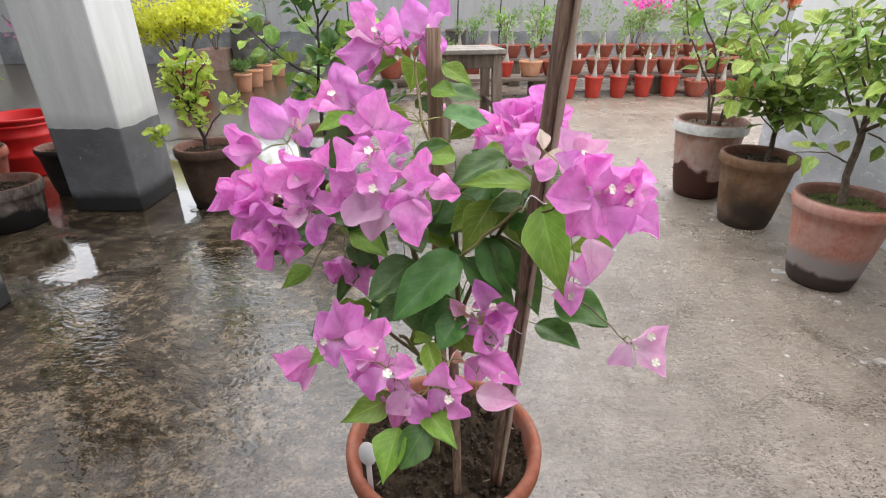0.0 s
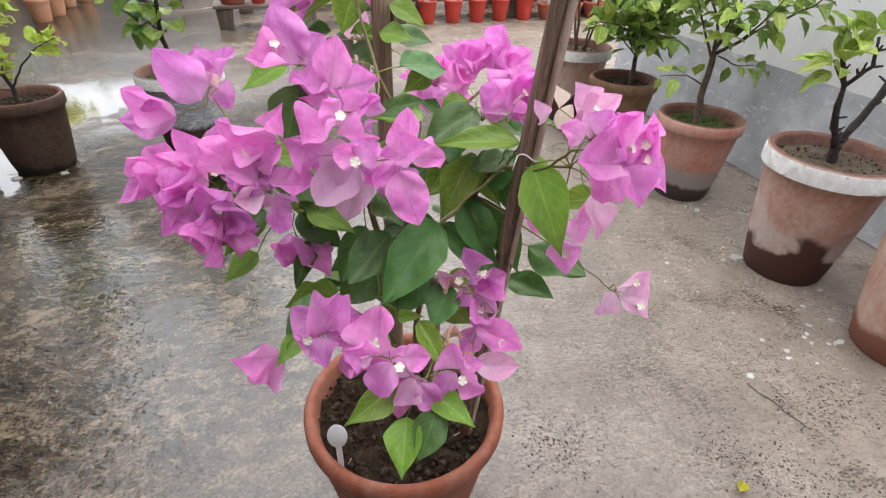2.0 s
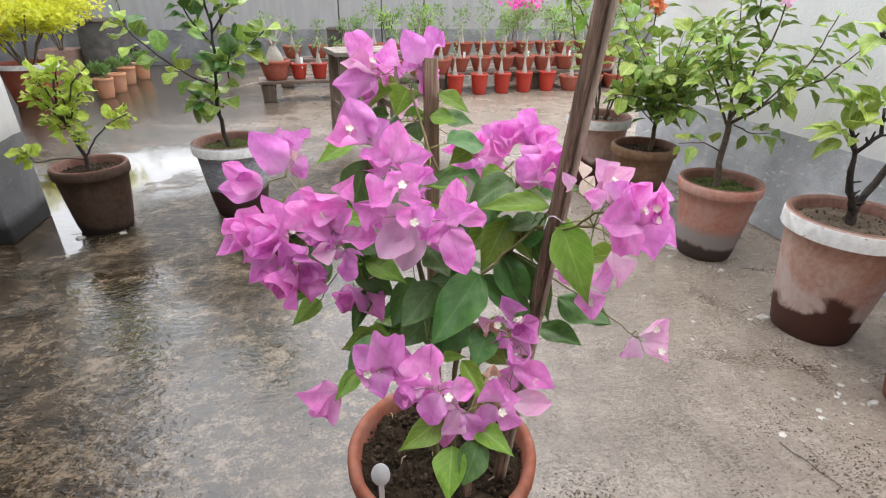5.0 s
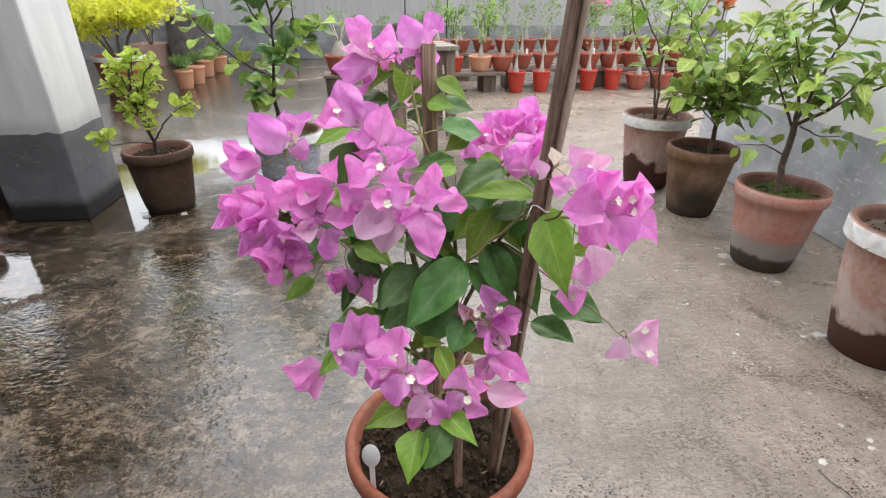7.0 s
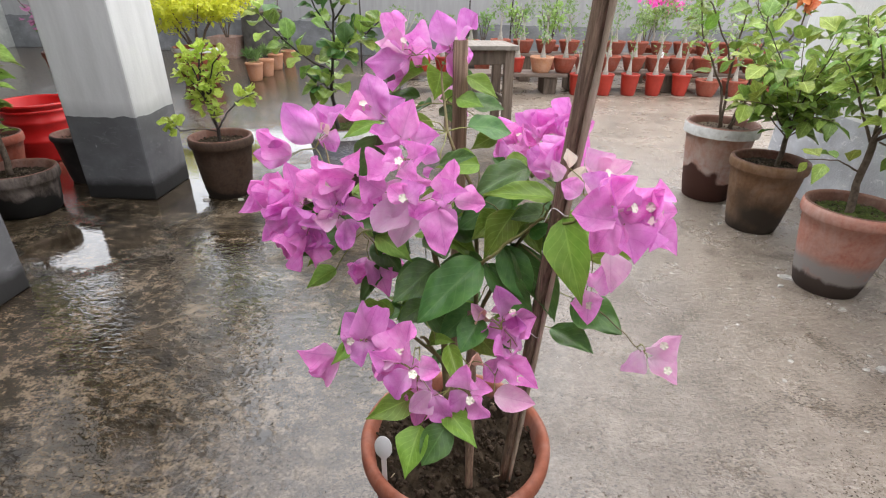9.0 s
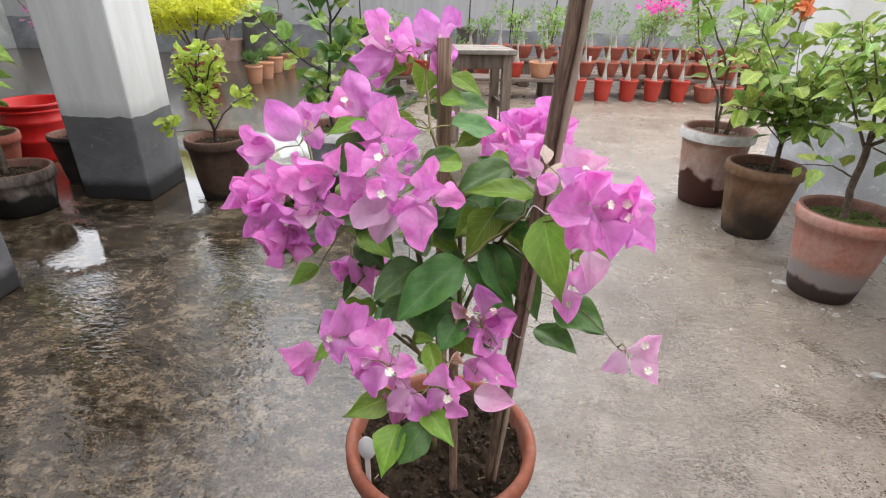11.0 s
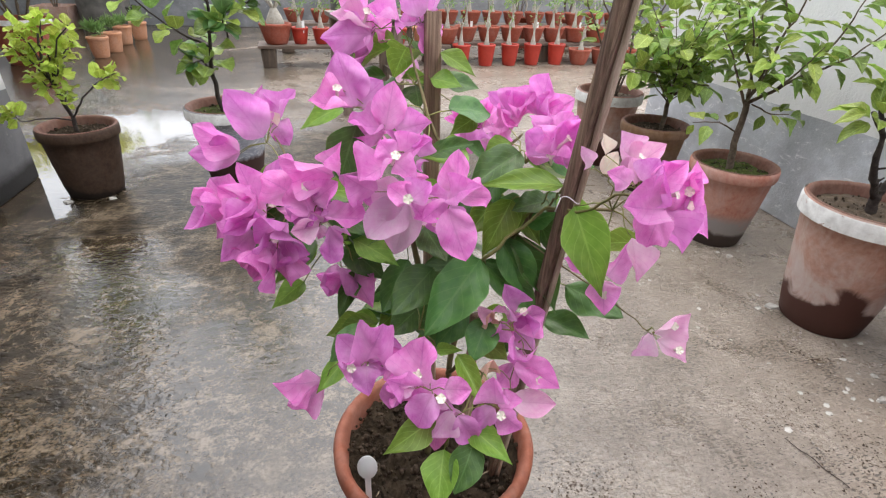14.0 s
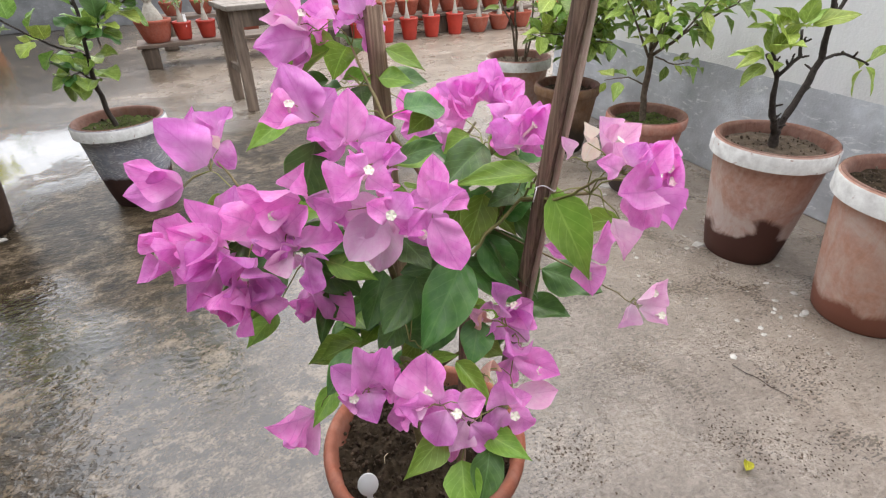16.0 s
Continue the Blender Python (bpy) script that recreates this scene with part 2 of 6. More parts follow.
    flat = math_node(n, l, "SUBTRACT", 1.0, math_node(n, l, "MULTIPLY", pool, 0.86))
    l.new(bump(n, l, b, math_node(n, l, "MULTIPLY", h, flat), 0.65, 0.007), b.inputs["Coat Normal"])
    return m


def plaster(name, wall, dado, dado_top, edge=0.02, wet_top=0.0, streaks=0.8, rough=0.25, scratch=0.45):
    """Whitewash above a grey cement dado with an uneven edge, streaked and stained."""
    m, n, l, b = nodes_of(name)
    v = coords(n, l, world_space=True)
    sep = n.new("ShaderNodeSeparateXYZ")
    l.new(v, sep.inputs[0])
    wob = math_node(n, l, "MULTIPLY", math_node(n, l, "SUBTRACT", noise_tex(n, l, v, 9, 4), 0.5), 2 * edge)
    h = math_node(n, l, "ADD", sep.outputs[2], wob)
    mask = math_node(n, l, "GREATER_THAN", h, dado_top)
    v2 = coords(n, l, (1, 1, 0.12), world_space=True)
    streak = noise_tex(n, l, v2, 14, 5, 0.65)
    blot = noise_tex(n, l, v, 4, 5, 0.6)
    fine = noise_tex(n, l, v, 90, 4, 0.6)
    dark = tuple(0.62 * x for x in dado)
    light = tuple(min(1.0, 1.55 * x) for x in dado)
    dc = ramp(n, l, blot, [(0.3, dark), (0.55, dado), (0.75, light)])
    scr = ramp(n, l, noise_tex(n, l, coords(n, l, (1.0, 1.0, 2.6), world_space=True), 7, 8, 0.75, 2.5), [(0.56, (0, 0, 0)), (0.66, (1, 1, 1))])
    dc = mix(n, l, math_node(n, l, "MULTIPLY", scr, scratch), dc, tuple(min(1.0, 2.0 * x) for x in dado))
    wc = ramp(n, l, streak, [(0.25, tuple(streaks * x for x in wall)), (0.6, wall)])
    c = mix(n, l, mask, dc, wc)
    if wet_top:
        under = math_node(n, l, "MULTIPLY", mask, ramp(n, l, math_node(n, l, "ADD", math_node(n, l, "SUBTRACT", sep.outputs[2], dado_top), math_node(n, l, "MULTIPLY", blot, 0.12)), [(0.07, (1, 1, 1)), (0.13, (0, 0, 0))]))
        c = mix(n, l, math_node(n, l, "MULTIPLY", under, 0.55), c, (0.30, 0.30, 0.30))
    if wet_top:
        drip = ramp(n, l, noise_tex(n, l, coords(n, l, (1, 1, 0.16), world_space=True), 85, 3, 0.6, 0.5), [(0.70, (0, 0, 0)), (0.76, (1, 1, 1))])
        c = mix(n, l, math_node(n, l, "MULTIPLY", drip, 0.55), c, wall)
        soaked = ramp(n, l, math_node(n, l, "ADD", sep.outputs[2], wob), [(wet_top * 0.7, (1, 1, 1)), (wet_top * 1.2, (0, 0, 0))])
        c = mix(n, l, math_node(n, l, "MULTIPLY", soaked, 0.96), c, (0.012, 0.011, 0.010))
    l.new(c, b.inputs["Base Color"])
    b.inputs["Roughness"].default_value = 0.75
    bump(n, l, b, math_node(n, l, "ADD", fine, blot), rough, 0.004)
    return m


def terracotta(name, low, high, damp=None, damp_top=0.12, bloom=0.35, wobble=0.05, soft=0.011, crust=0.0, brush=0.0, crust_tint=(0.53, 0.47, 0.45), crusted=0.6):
    """Fired clay with lime bloom and a damp or painted foot with a ragged edge."""
    m, n, l, b = nodes_of(name)
    v = coords(n, l)
    info = n.new("ShaderNodeObjectInfo")
    shift = n.new("ShaderNodeVectorMath")
    shift.operation = "ADD"
    l.new(v, shift.inputs[0])
    comb = n.new("ShaderNodeCombineXYZ")
    l.new(math_node(n, l, "MULTIPLY", info.outputs["Random"], 13.0), comb.inputs[0])
    l.new(comb.outputs[0], shift.inputs[1])
    vv = shift.outputs[0]
    big = noise_tex(n, l, vv, 7, 4, 0.6, 0.8)
    fine = noise_tex(n, l, vv, 70, 5, 0.65)
    c = ramp(n, l, fine, [(0.3, low), (0.7, high)])
    mp = n.new("ShaderNodeMapping")
    mp.inputs["Scale"].default_value = (1, 1, 0.45)
    l.new(vv, mp.inputs[0])
    runs = noise_tex(n, l, mp.outputs[0], 16, 6, 0.7, 1.2)
    white = ramp(n, l, math_node(n, l, "ADD", math_node(n, l, "MULTIPLY", big, 0.5), math_node(n, l, "MULTIPLY", runs, 0.5)), [(0.44, (0, 0, 0)), (0.62, (1, 1, 1))])
    c = mix(n, l, math_node(n, l, "MULTIPLY", white, bloom), c, (0.56, 0.47, 0.42))
    rough = 0.75
    if damp:
        sep = n.new("ShaderNodeSeparateXYZ")
        l.new(v, sep.inputs[0])
        edge = math_node(n, l, "ADD", sep.outputs[2], math_node(n, l, "MULTIPLY", math_node(n, l, "SUBTRACT", noise_tex(n, l, vv, 7, 1.5, 0.4), 0.5), 4 * wobble))
        edge = math_node(n, l, "ADD", edge, math_node(n, l, "MULTIPLY", math_node(n, l, "SUBTRACT", runs, 0.5), 0.05))
        mask = ramp(n, l, edge, [(damp_top - soft, (1, 1, 1)), (damp_top + soft, (0, 0, 0))])
        if crust:
            above = ramp(n, l, edge, [(damp_top + 0.6 * crust * crusted, (1, 1, 1)), (damp_top + crust, (0, 0, 0))])
            salt = ramp(n, l, math_node(n, l, "ADD", math_node(n, l, "MULTIPLY", big, 0.6), math_node(n, l, "MULTIPLY", runs, 0.4)), [(0.36 - 0.1 * (crusted > 0.9), (0, 0, 0)), (0.60 - 0.12 * (crusted > 0.9), (1, 1, 1))])
            c = mix(n, l, math_node(n, l, "MULTIPLY", math_node(n, l, "MULTIPLY", above, salt), crusted), c, crust_tint)
        if brush:
            sweep = n.new("ShaderNodeMapping")
            sweep.inputs["Scale"].default_value = (1, 1, 3.2)
            sweep.inputs["Rotation"].default_value = (0.12, 0.08, 0)
            l.new(vv, sweep.inputs[0])
            swirl = noise_tex(n, l, sweep.outputs[0], 7, 3, 0.55, 0.8)
            strokes = ramp(n, l, math_node(n, l, "ABSOLUTE", math_node(n, l, "SUBTRACT", math_node(n, l, "FRACT", math_node(n, l, "MULTIPLY", swirl, 11.0)), 0.5)), [(0.05, (1, 1, 1)), (0.16, (0, 0, 0))])
            strokes = math_node(n, l, "MULTIPLY", strokes, ramp(n, l, big, [(0.38, (0.1, 0.1, 0.1)), (0.52, (1, 1, 1))]))
            c = mix(n, l, math_node(n, l, "MULTIPLY", strokes, brush), c, (0.62, 0.63, 0.66))
        c = mix(n, l, mask, c, damp)
    l.new(c, b.inputs["Base Color"])
    b.inputs["Roughness"].default_value = rough
    b.inputs["Specular IOR Level"].default_value = 0.35
    bump(n, l, b, math_node(n, l, "ADD", fine, big), 0.3, 0.003)
    return m


FLOOR = wet_floor()
WALL_R = plaster("whitewash_right", (0.80, 0.805, 0.815), (0.55, 0.575, 0.62), 0.418, 0.006, streaks=0.93, rough=0.6, scratch=0.65)
WALL_B = plaster("whitewash_back", (0.37, 0.37, 0.372), (0.20, 0.205, 0.215), 0.43, 0.02)
# Dark upper tone serves to darken what the wet floor mirrors.
WALL_W = plaster("reflected_dark_wall", (0.055, 0.055, 0.053), (0.38, 0.39, 0.37), 0.95, 0.02)
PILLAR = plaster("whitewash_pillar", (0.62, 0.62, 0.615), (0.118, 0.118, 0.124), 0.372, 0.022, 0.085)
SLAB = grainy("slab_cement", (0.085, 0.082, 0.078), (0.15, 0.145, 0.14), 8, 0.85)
CLAY = terracotta("clay_fresh", (0.20, 0.056, 0.030), (0.29, 0.092, 0.050), None, 0, 0.16)
CLAY_OLD = terracotta("clay_old", (0.37, 0.185, 0.135), (0.50, 0.30, 0.235), (0.075, 0.030, 0.022), 0.125, 0.75, 0.07, 0.008, 0.13)
CLAY_GREY_FOOT = terracotta("clay_grey_foot", (0.38, 0.135, 0.098), (0.50, 0.235, 0.175), (0.060, 0.043, 0.036), 0.058, 0.42, 0.012, 0.008, 0.085, crust_tint=(0.30, 0.275, 0.265), crusted=1.0)
CLAY_BROWN = terracotta("clay_brown", (0.036, 0.019, 0.011), (0.076, 0.042, 0.025), (0.020, 0.013, 0.009), 0.035, 0.04)
CLAY_MOSS = terracotta("clay_moss", (0.15, 0.080, 0.042), (0.23, 0.13, 0.068), (0.045, 0.034, 0.025), 0.12, 0.18, 0.09, 0.06)
CLAY_RED = terracotta("clay_red", (0.24, 0.052, 0.029), (0.33, 0.080, 0.044), None, 0, 0.10)
CLAY_PALE = terracotta("clay_pale", (0.42, 0.19, 0.10), (0.55, 0.27, 0.15), None, 0, 0.2)
RED_PLASTIC = grainy("red_plastic", (0.30, 0.026, 0.016), (0.39, 0.040, 0.024), 30, 0.4, 0.05, vary=0.12)
BUCKET_RED = grainy("bucket_red", (0.55, 0.012, 0.012), (0.66, 0.02, 0.02), 20, 0.35, 0.05)
BLACK_PLASTIC = grainy("black_plastic", (0.02, 0.018, 0.018), (0.05, 0.04, 0.04), 20, 0.5, 0.1)
GREY_POT = terracotta("grey_painted_clay", (0.19, 0.205, 0.245), (0.33, 0.35, 0.40), (0.055, 0.027, 0.022), 0.125, 0.30, 0.02, brush=0.75)


def worn_lime():
    """Brushed lime paint, chipped through to the clay in places."""
    m, n, l, b = nodes_of("lime_paint")
    v = coords(n, l, world_space=True)
    c = ramp(n, l, noise_tex(n, l, v, 30, 6, 0.65), [(0.35, (0.56, 0.55, 0.53)), (0.65, (0.80, 0.80, 0.78))])
    chips = ramp(n, l, noise_tex(n, l, v, 24, 5, 0.7, 0.6), [(0.62, (0, 0, 0)), (0.66, (1, 1, 1))])
    c = mix(n, l, math_node(n, l, "MULTIPLY", chips, 0.8), c, (0.34, 0.20, 0.15))
    l.new(c, b.inputs["Base Color"])
    b.inputs["Roughness"].default_value = 0.75
    bump(n, l, b, noise_tex(n, l, v, 60, 4), 0.4, 0.003)
    return m


LIMEWASH = worn_lime()
SOIL = grainy("soil", (0.009, 0.0065, 0.0045), (0.060, 0.043, 0.027), 110, 0.95, 1.0, spec=0.12)
SOIL_CRUMB = grainy("soil_crumb", (0.016, 0.011, 0.008), (0.085, 0.060, 0.042), 160, 0.95, 0.8, spec=0.12)
SOIL_PEBBLE = grainy("soil_pebble", (0.030, 0.022, 0.016), (0.17, 0.13, 0.10), 90, 0.95, 0.8, spec=0.12)
STRAW = grainy("dry_straw", (0.28, 0.22, 0.14), (0.45, 0.37, 0.26), 60, 0.8, 0.3)
SOIL_DRY = grainy("soil_dry", (0.045, 0.032, 0.022), (0.125, 0.094, 0.066), 60, 0.95, 1.0)
MOSS = grainy("moss", (0.012, 0.018, 0.006), (0.085, 0.105, 0.028), 90, 0.95, 1.0, spec=0.1)
WOOD_STAKE = grainy("stake_wood", (0.070, 0.042, 0.030), (0.36, 0.25, 0.175), 420, 0.78, 0.8, (1, 1, 0.035))
WOOD_WARM = grainy("warm_stake_wood", (0.13, 0.08, 0.055), (0.42, 0.29, 0.20), 420, 0.78, 0.8, (1, 1, 0.035))
# Paler stake wood, for the side that catches the light.
WOOD_PALE = grainy("lit_side_wood", (0.30, 0.22, 0.16), (0.52, 0.42, 0.33), 420, 0.75, 0.6, (1, 1, 0.035))
WOOD_OLD = grainy("weathered_wood", (0.05, 0.035, 0.025), (0.16, 0.12, 0.09), 40, 0.8, 0.6, (1, 1, 0.15))
WOOD_LEG = grainy("grey_brown_leg_wood", (0.080, 0.056, 0.042), (0.27, 0.205, 0.160), 60, 0.8, 0.6, (1, 1, 0.10))
WOOD_BENCH = grainy("damp_bench_wood", (0.085, 0.06, 0.046), (0.20, 0.15, 0.12), 40, 0.6, 0.4, (0.15, 1, 1))
WOOD_TOP = grainy("worn_grey_wood", (0.17, 0.145, 0.122), (0.30, 0.265, 0.23), 40, 0.7, 0.4, (1, 0.15, 1))
BARK = grainy("bark", (0.070, 0.050, 0.036), (0.19, 0.145, 0.11), 80, 0.85, 0.8)
TWIG_BARK = grainy("young_bark", (0.10, 0.085, 0.040), (0.24, 0.20, 0.09), 80, 0.75, 0.5)
GREEN_BARK = grainy("green_bark", (0.13, 0.14, 0.045), (0.26, 0.25, 0.09), 80, 0.65, 0.4)
STEM = grainy("green_stem", (0.16, 0.19, 0.05), (0.30, 0.30, 0.10), 60, 0.6, 0.2)
CAUDEX = grainy("pale_caudex", (0.28, 0.26, 0.22), (0.46, 0.43, 0.37), 50, 0.7, 0.4)
LEAF_DARK = leafy("bougainvillea_leaf", (0.048, 0.125, 0.028), (0.098, 0.210, 0.048), 0.30, 0.32, veins=0.40, rim=0.9)
LEAF_LIGHT = leafy("young_leaf", (0.15, 0.27, 0.035), (0.25, 0.40, 0.065), 0.4, 0.36, veins=0.6, rim=0.8)
LEAF_HIB = leafy("hibiscus_leaf", (0.19, 0.30, 0.050), (0.38, 0.51, 0.12), 0.30, 0.30, 0.35)
LEAF_FRESH = leafy("fresh_yellow_green_leaf", (0.24, 0.35, 0.05), (0.46, 0.56, 0.13), 0.3, 0.30, 0.3, veins=0.9)
LEAF_MID = leafy("mid_green_leaf", (0.11, 0.20, 0.035), (0.25, 0.38, 0.085), 0.28, 0.30, 0.35)
LEAF_LIME = leafy("lime_leaf", (0.33, 0.44, 0.05), (0.54, 0.64, 0.12), 0.42, 0.42)
LEAF_FAR = leafy("small_leaf", (0.075, 0.14, 0.035), (0.16, 0.26, 0.07), 0.35, 0.45)
LEAF_YELLOW = leafy("golden_leaf", (0.38, 0.40, 0.022), (0.62, 0.60, 0.05), 0.4, 0.45)
BRACT = leafy("magenta_bract", (0.77, 0.195, 0.645), (0.91, 0.375, 0.80), 0.54, 0.45, 0.15, 0.42, (0.56, 0.06, 0.48), 0.5)
BRACT_PALE = leafy("faded_bract", (0.80, 0.36, 0.66), (0.90, 0.56, 0.76), 0.45, 0.5, 0.1, 0.5, (0.6, 0.15, 0.45), 0.5)
BRACT_WASHED = leafy("washed_out_bract", (0.86, 0.53, 0.76), (0.92, 0.72, 0.85), 0.45, 0.5, 0.08, 0.3, (0.7, 0.35, 0.6), 0.5)
BRACT_PEACH = leafy("young_peach_bract", (0.74, 0.42, 0.36), (0.84, 0.58, 0.48), 0.4, 0.5, 0.08)
BRACT_CREAM = leafy("cream_bract", (0.88, 0.74, 0.64), (0.90, 0.84, 0.70), 0.4, 0.5, 0.08)
ORANGE = leafy("orange_petal", (0.92, 0.27, 0.10), (0.96, 0.46, 0.24), 0.4, 0.5, 0.12)
MAGENTA_DEEP = leafy("deep_magenta_petal", (0.60, 0.03, 0.28), (0.74, 0.07, 0.40), 0.35, 0.5, 0.1)
WHITE_PETAL = grainy("white_petal", (0.72, 0.70, 0.55), (0.85, 0.84, 0.72), 60, 0.6, 0.1)
WHITE_PLASTIC = grainy("white_plastic", (0.70, 0.70, 0.70), (0.80, 0.80, 0.80), 20, 0.4, 0.05)
BRACT_DULL = leafy("dull_purple_bract", (0.33, 0.10, 0.25), (0.45, 0.18, 0.34), 0.35, 0.5, 0.12)
BARK_DARK = grainy("dark_bark", (0.022, 0.017, 0.015), (0.07, 0.055, 0.048), 90, 0.85, 1.0)
DRUM = grainy("old_drum", (0.05, 0.047, 0.043), (0.12, 0.11, 0.10), 14, 0.7, 0.4)
CLAY_RAW = terracotta("clay_raw", (0.42, 0.215, 0.15), (0.54, 0.31, 0.235), (0.22, 0.085, 0.055), 0.10, 0.7)
CLAY_RIM_INSIDE = terracotta("clay_rim_inside", (0.115, 0.048, 0.033), (0.19, 0.088, 0.062), None, 0, 0.12)
CLAY_BLOOM = terracotta("clay_bloomed", (0.34, 0.20, 0.16), (0.44, 0.29, 0.24), None, 0, 0.6)
# Near-black foot paints in the shade of the pillar corner.
CLAY_GREYED = terracotta("clay_greyed", (0.032, 0.023, 0.018), (0.078, 0.060, 0.048), (0.006, 0.005, 0.004), 0.095, 0.3, 0.06)
STONE = grainy("pale_stone_chip", (0.35, 0.33, 0.30), (0.55, 0.53, 0.50), 40, 0.8, 0.4)

# ---------------- building blocks ----------------


def part(name, bm, material, parent=None, label="", smooth=True):
    """Links a bmesh as one mesh object under a thing or a part; a list of them as one object each."""
    if isinstance(bm, list):
        return [part(name, one, material, parent, label, smooth) for one in bm]
    me = bpy.data.meshes.new(name)
    bm.to_mesh(me)
    bm.free()
    if smooth:
        me.polygons.foreach_set("use_smooth", [True] * len(me.polygons))
    me.materials.append(material)
    ob = new(name, me)
    ob.parent = parent
    if label:
        ob["label"] = label
    return ob


def thing(name, place, label, category, group="", turn=0.0):
    ob = new(name)
    ob.empty_display_size = 0.05
    ob.matrix_basis = pose(*place, 0, 0, turn)
    return tagged(ob, label, category, group)


def lathe(bm, profile, seg=40, cx=0.0, cy=0.0, wob=0.0):
    """Revolves a closed or open outline of (radius, height)."""
    rings = []
    for r, z in profile:
        if r < 1e-5:
            rings.append([bm.verts.new((cx, cy, z))])
            continue
        ring = []
        for i in range(seg):
            a = 2 * math.pi * i / seg
            q = r * (1 + wob * math.sin(2 * a + 9 * z) + 0.6 * wob * math.sin(3 * a + 1.3))
            ring.append(bm.verts.new((cx + q * math.cos(a), cy + q * math.sin(a), z)))
        rings.append(ring)
    for a, b in zip(rings, rings[1:]):
        for i in range(seg):
            j = (i + 1) % seg
            if len(a) == 1 and len(b) > 1:
                bm.faces.new((a[0], b[j], b[i]))
            elif len(b) == 1 and len(a) > 1:
                bm.faces.new((a[i], a[j], b[0]))
            elif len(a) > 1:
                bm.faces.new((a[i], a[j], b[j], b[i]))
    return bm


def block(bm, lo, hi, bevel=0.004, jitter=0.0, m=None):
    """A bevelled box between two corners, optionally a little uneven."""
    g = bmesh.ops.create_cube(bm, size=1.0)
    vs = g["verts"]
    for v in vs:
        v.co = Vector([lo[k] + (v.co[k] + 0.5) * (hi[k] - lo[k]) + random.uniform(-jitter, jitter) for k in range(3)])
    if bevel:
        es = list({e for v in vs for e in v.link_edges})
        r = bmesh.ops.bevel(bm, geom=es, offset=bevel, segments=2, profile=0.6, affect="EDGES")
        vs = list({v for f in r["faces"] for v in f.verts} | {v for v in vs if v.is_valid})
    if m is not None:
        bmesh.ops.transform(bm, matrix=m, verts=[v for v in vs if v.is_valid])
    return bm


def tube(bm, pts, radii, seg=7, knobs=0.0):
    """A bent, tapering rod along points."""
    pts = [Vector(p) for p in pts]
    rings = []
    side = Vector((1, 0.3, 0.1)).normalized()
    for i, p in enumerate(pts):
        d = (pts[min(i + 1, len(pts) - 1)] - pts[max(i - 1, 0)]).normalized()
        side = (side - d * side.dot(d)).normalized()
        up = d.cross(side)
        r = radii[i] if hasattr(radii, "__len__") else radii
        rings.append([bm.verts.new(p + (side * math.cos(2 * math.pi * k / seg) + up * math.sin(2 * math.pi * k / seg)) * r * (1 + random.uniform(-knobs, knobs))) for k in range(seg)])
    for a, b in zip(rings, rings[1:]):
        for k in range(seg):
            bm.faces.new((a[k], a[(k + 1) % seg], b[(k + 1) % seg], b[k]))
    bm.faces.new(list(reversed(rings[0])))
    bm.faces.new(rings[-1])
    return bm


def bend(a, b, sag=0.0, n=5, wild=0.0):
    """Points from a to b, bowed upwards by sag, a little crooked."""
    a, b = Vector(a), Vector(b)
    out = []
    for i in range(n + 1):
        t = i / n
        p = a.lerp(b, t) + Vector((0, 0, sag * 4 * t * (1 - t)))
        if 0 < i < n:
            p += Vector([random.uniform(-wild, wild) for _ in range(3)])
        out.append(p)
    return out


TIPS = {}


def blade(name, material, width=0.55, point=1.4, belly=0.42, fold=0.18, curl=0.25, wave=0.0, rows=8, cols=6, cup=0.0, seed=0, tip=0.9):
    """A unit leaf along +Y with its face to +Z: widest at belly, pointed, folded on its rib, curled down."""
    bm = bmesh.new()
    uv = bm.loops.layers.uv.new("UVMap")
    grid = []
    for i in range(rows + 1):
        t = i / rows
        if t < belly:
            w = math.sin(0.5 * math.pi * (t / belly)) ** 0.62
        else:
            w = math.cos(0.5 * math.pi * ((t - belly) / (1 - belly)) ** (1 / point) * 0.999) if point < 1 else (1 - ((t - belly) / (1 - belly)) ** point) ** tip
        w = max(w, 0.012) * width * 0.5
        row = []
        for j in range(cols + 1):
            s = 2 * j / cols - 1
            z = fold * abs(s) * w * 1.6 - curl * t * t + wave * math.sin(7 * t + 2.5 * s + seed) * abs(s) * w + cup * s * s * w
            if seed:
                z += 0.035 * noise.noise(Vector((s * 2.2 + 5 * seed, t * 3.5, seed))) * (0.3 + abs(s))
            if seed and 0 < i < rows:
                uneven = 1 + 0.13 * noise.noise(Vector((1.5 * (1 if s > 0 else -1) + 3 * seed, t * 4.5, 2.0 * seed)))
            else:
                uneven = 1.0
            row.append((bm.verts.new((s * w * uneven, t - 0.12 * curl * t * t, z)), (j / cols, t)))
        grid.append(row)
    for i in range(rows):
        for j in range(cols):
            q = (grid[i][j], grid[i][j + 1], grid[i + 1][j + 1], grid[i + 1][j])
            f = bm.faces.new([x[0] for x in q])
            for lp, x in zip(f.loops, q):
                lp[uv].uv = x[1]
    me = bpy.data.meshes.new(name)
    bm.to_mesh(me)
    bm.free()
    me.polygons.foreach_set("use_smooth", [True] * len(me.polygons))
    me.materials.append(material)
    TIPS[me.name] = Vector((0, 1 - 0.12 * curl, -curl))
    return me


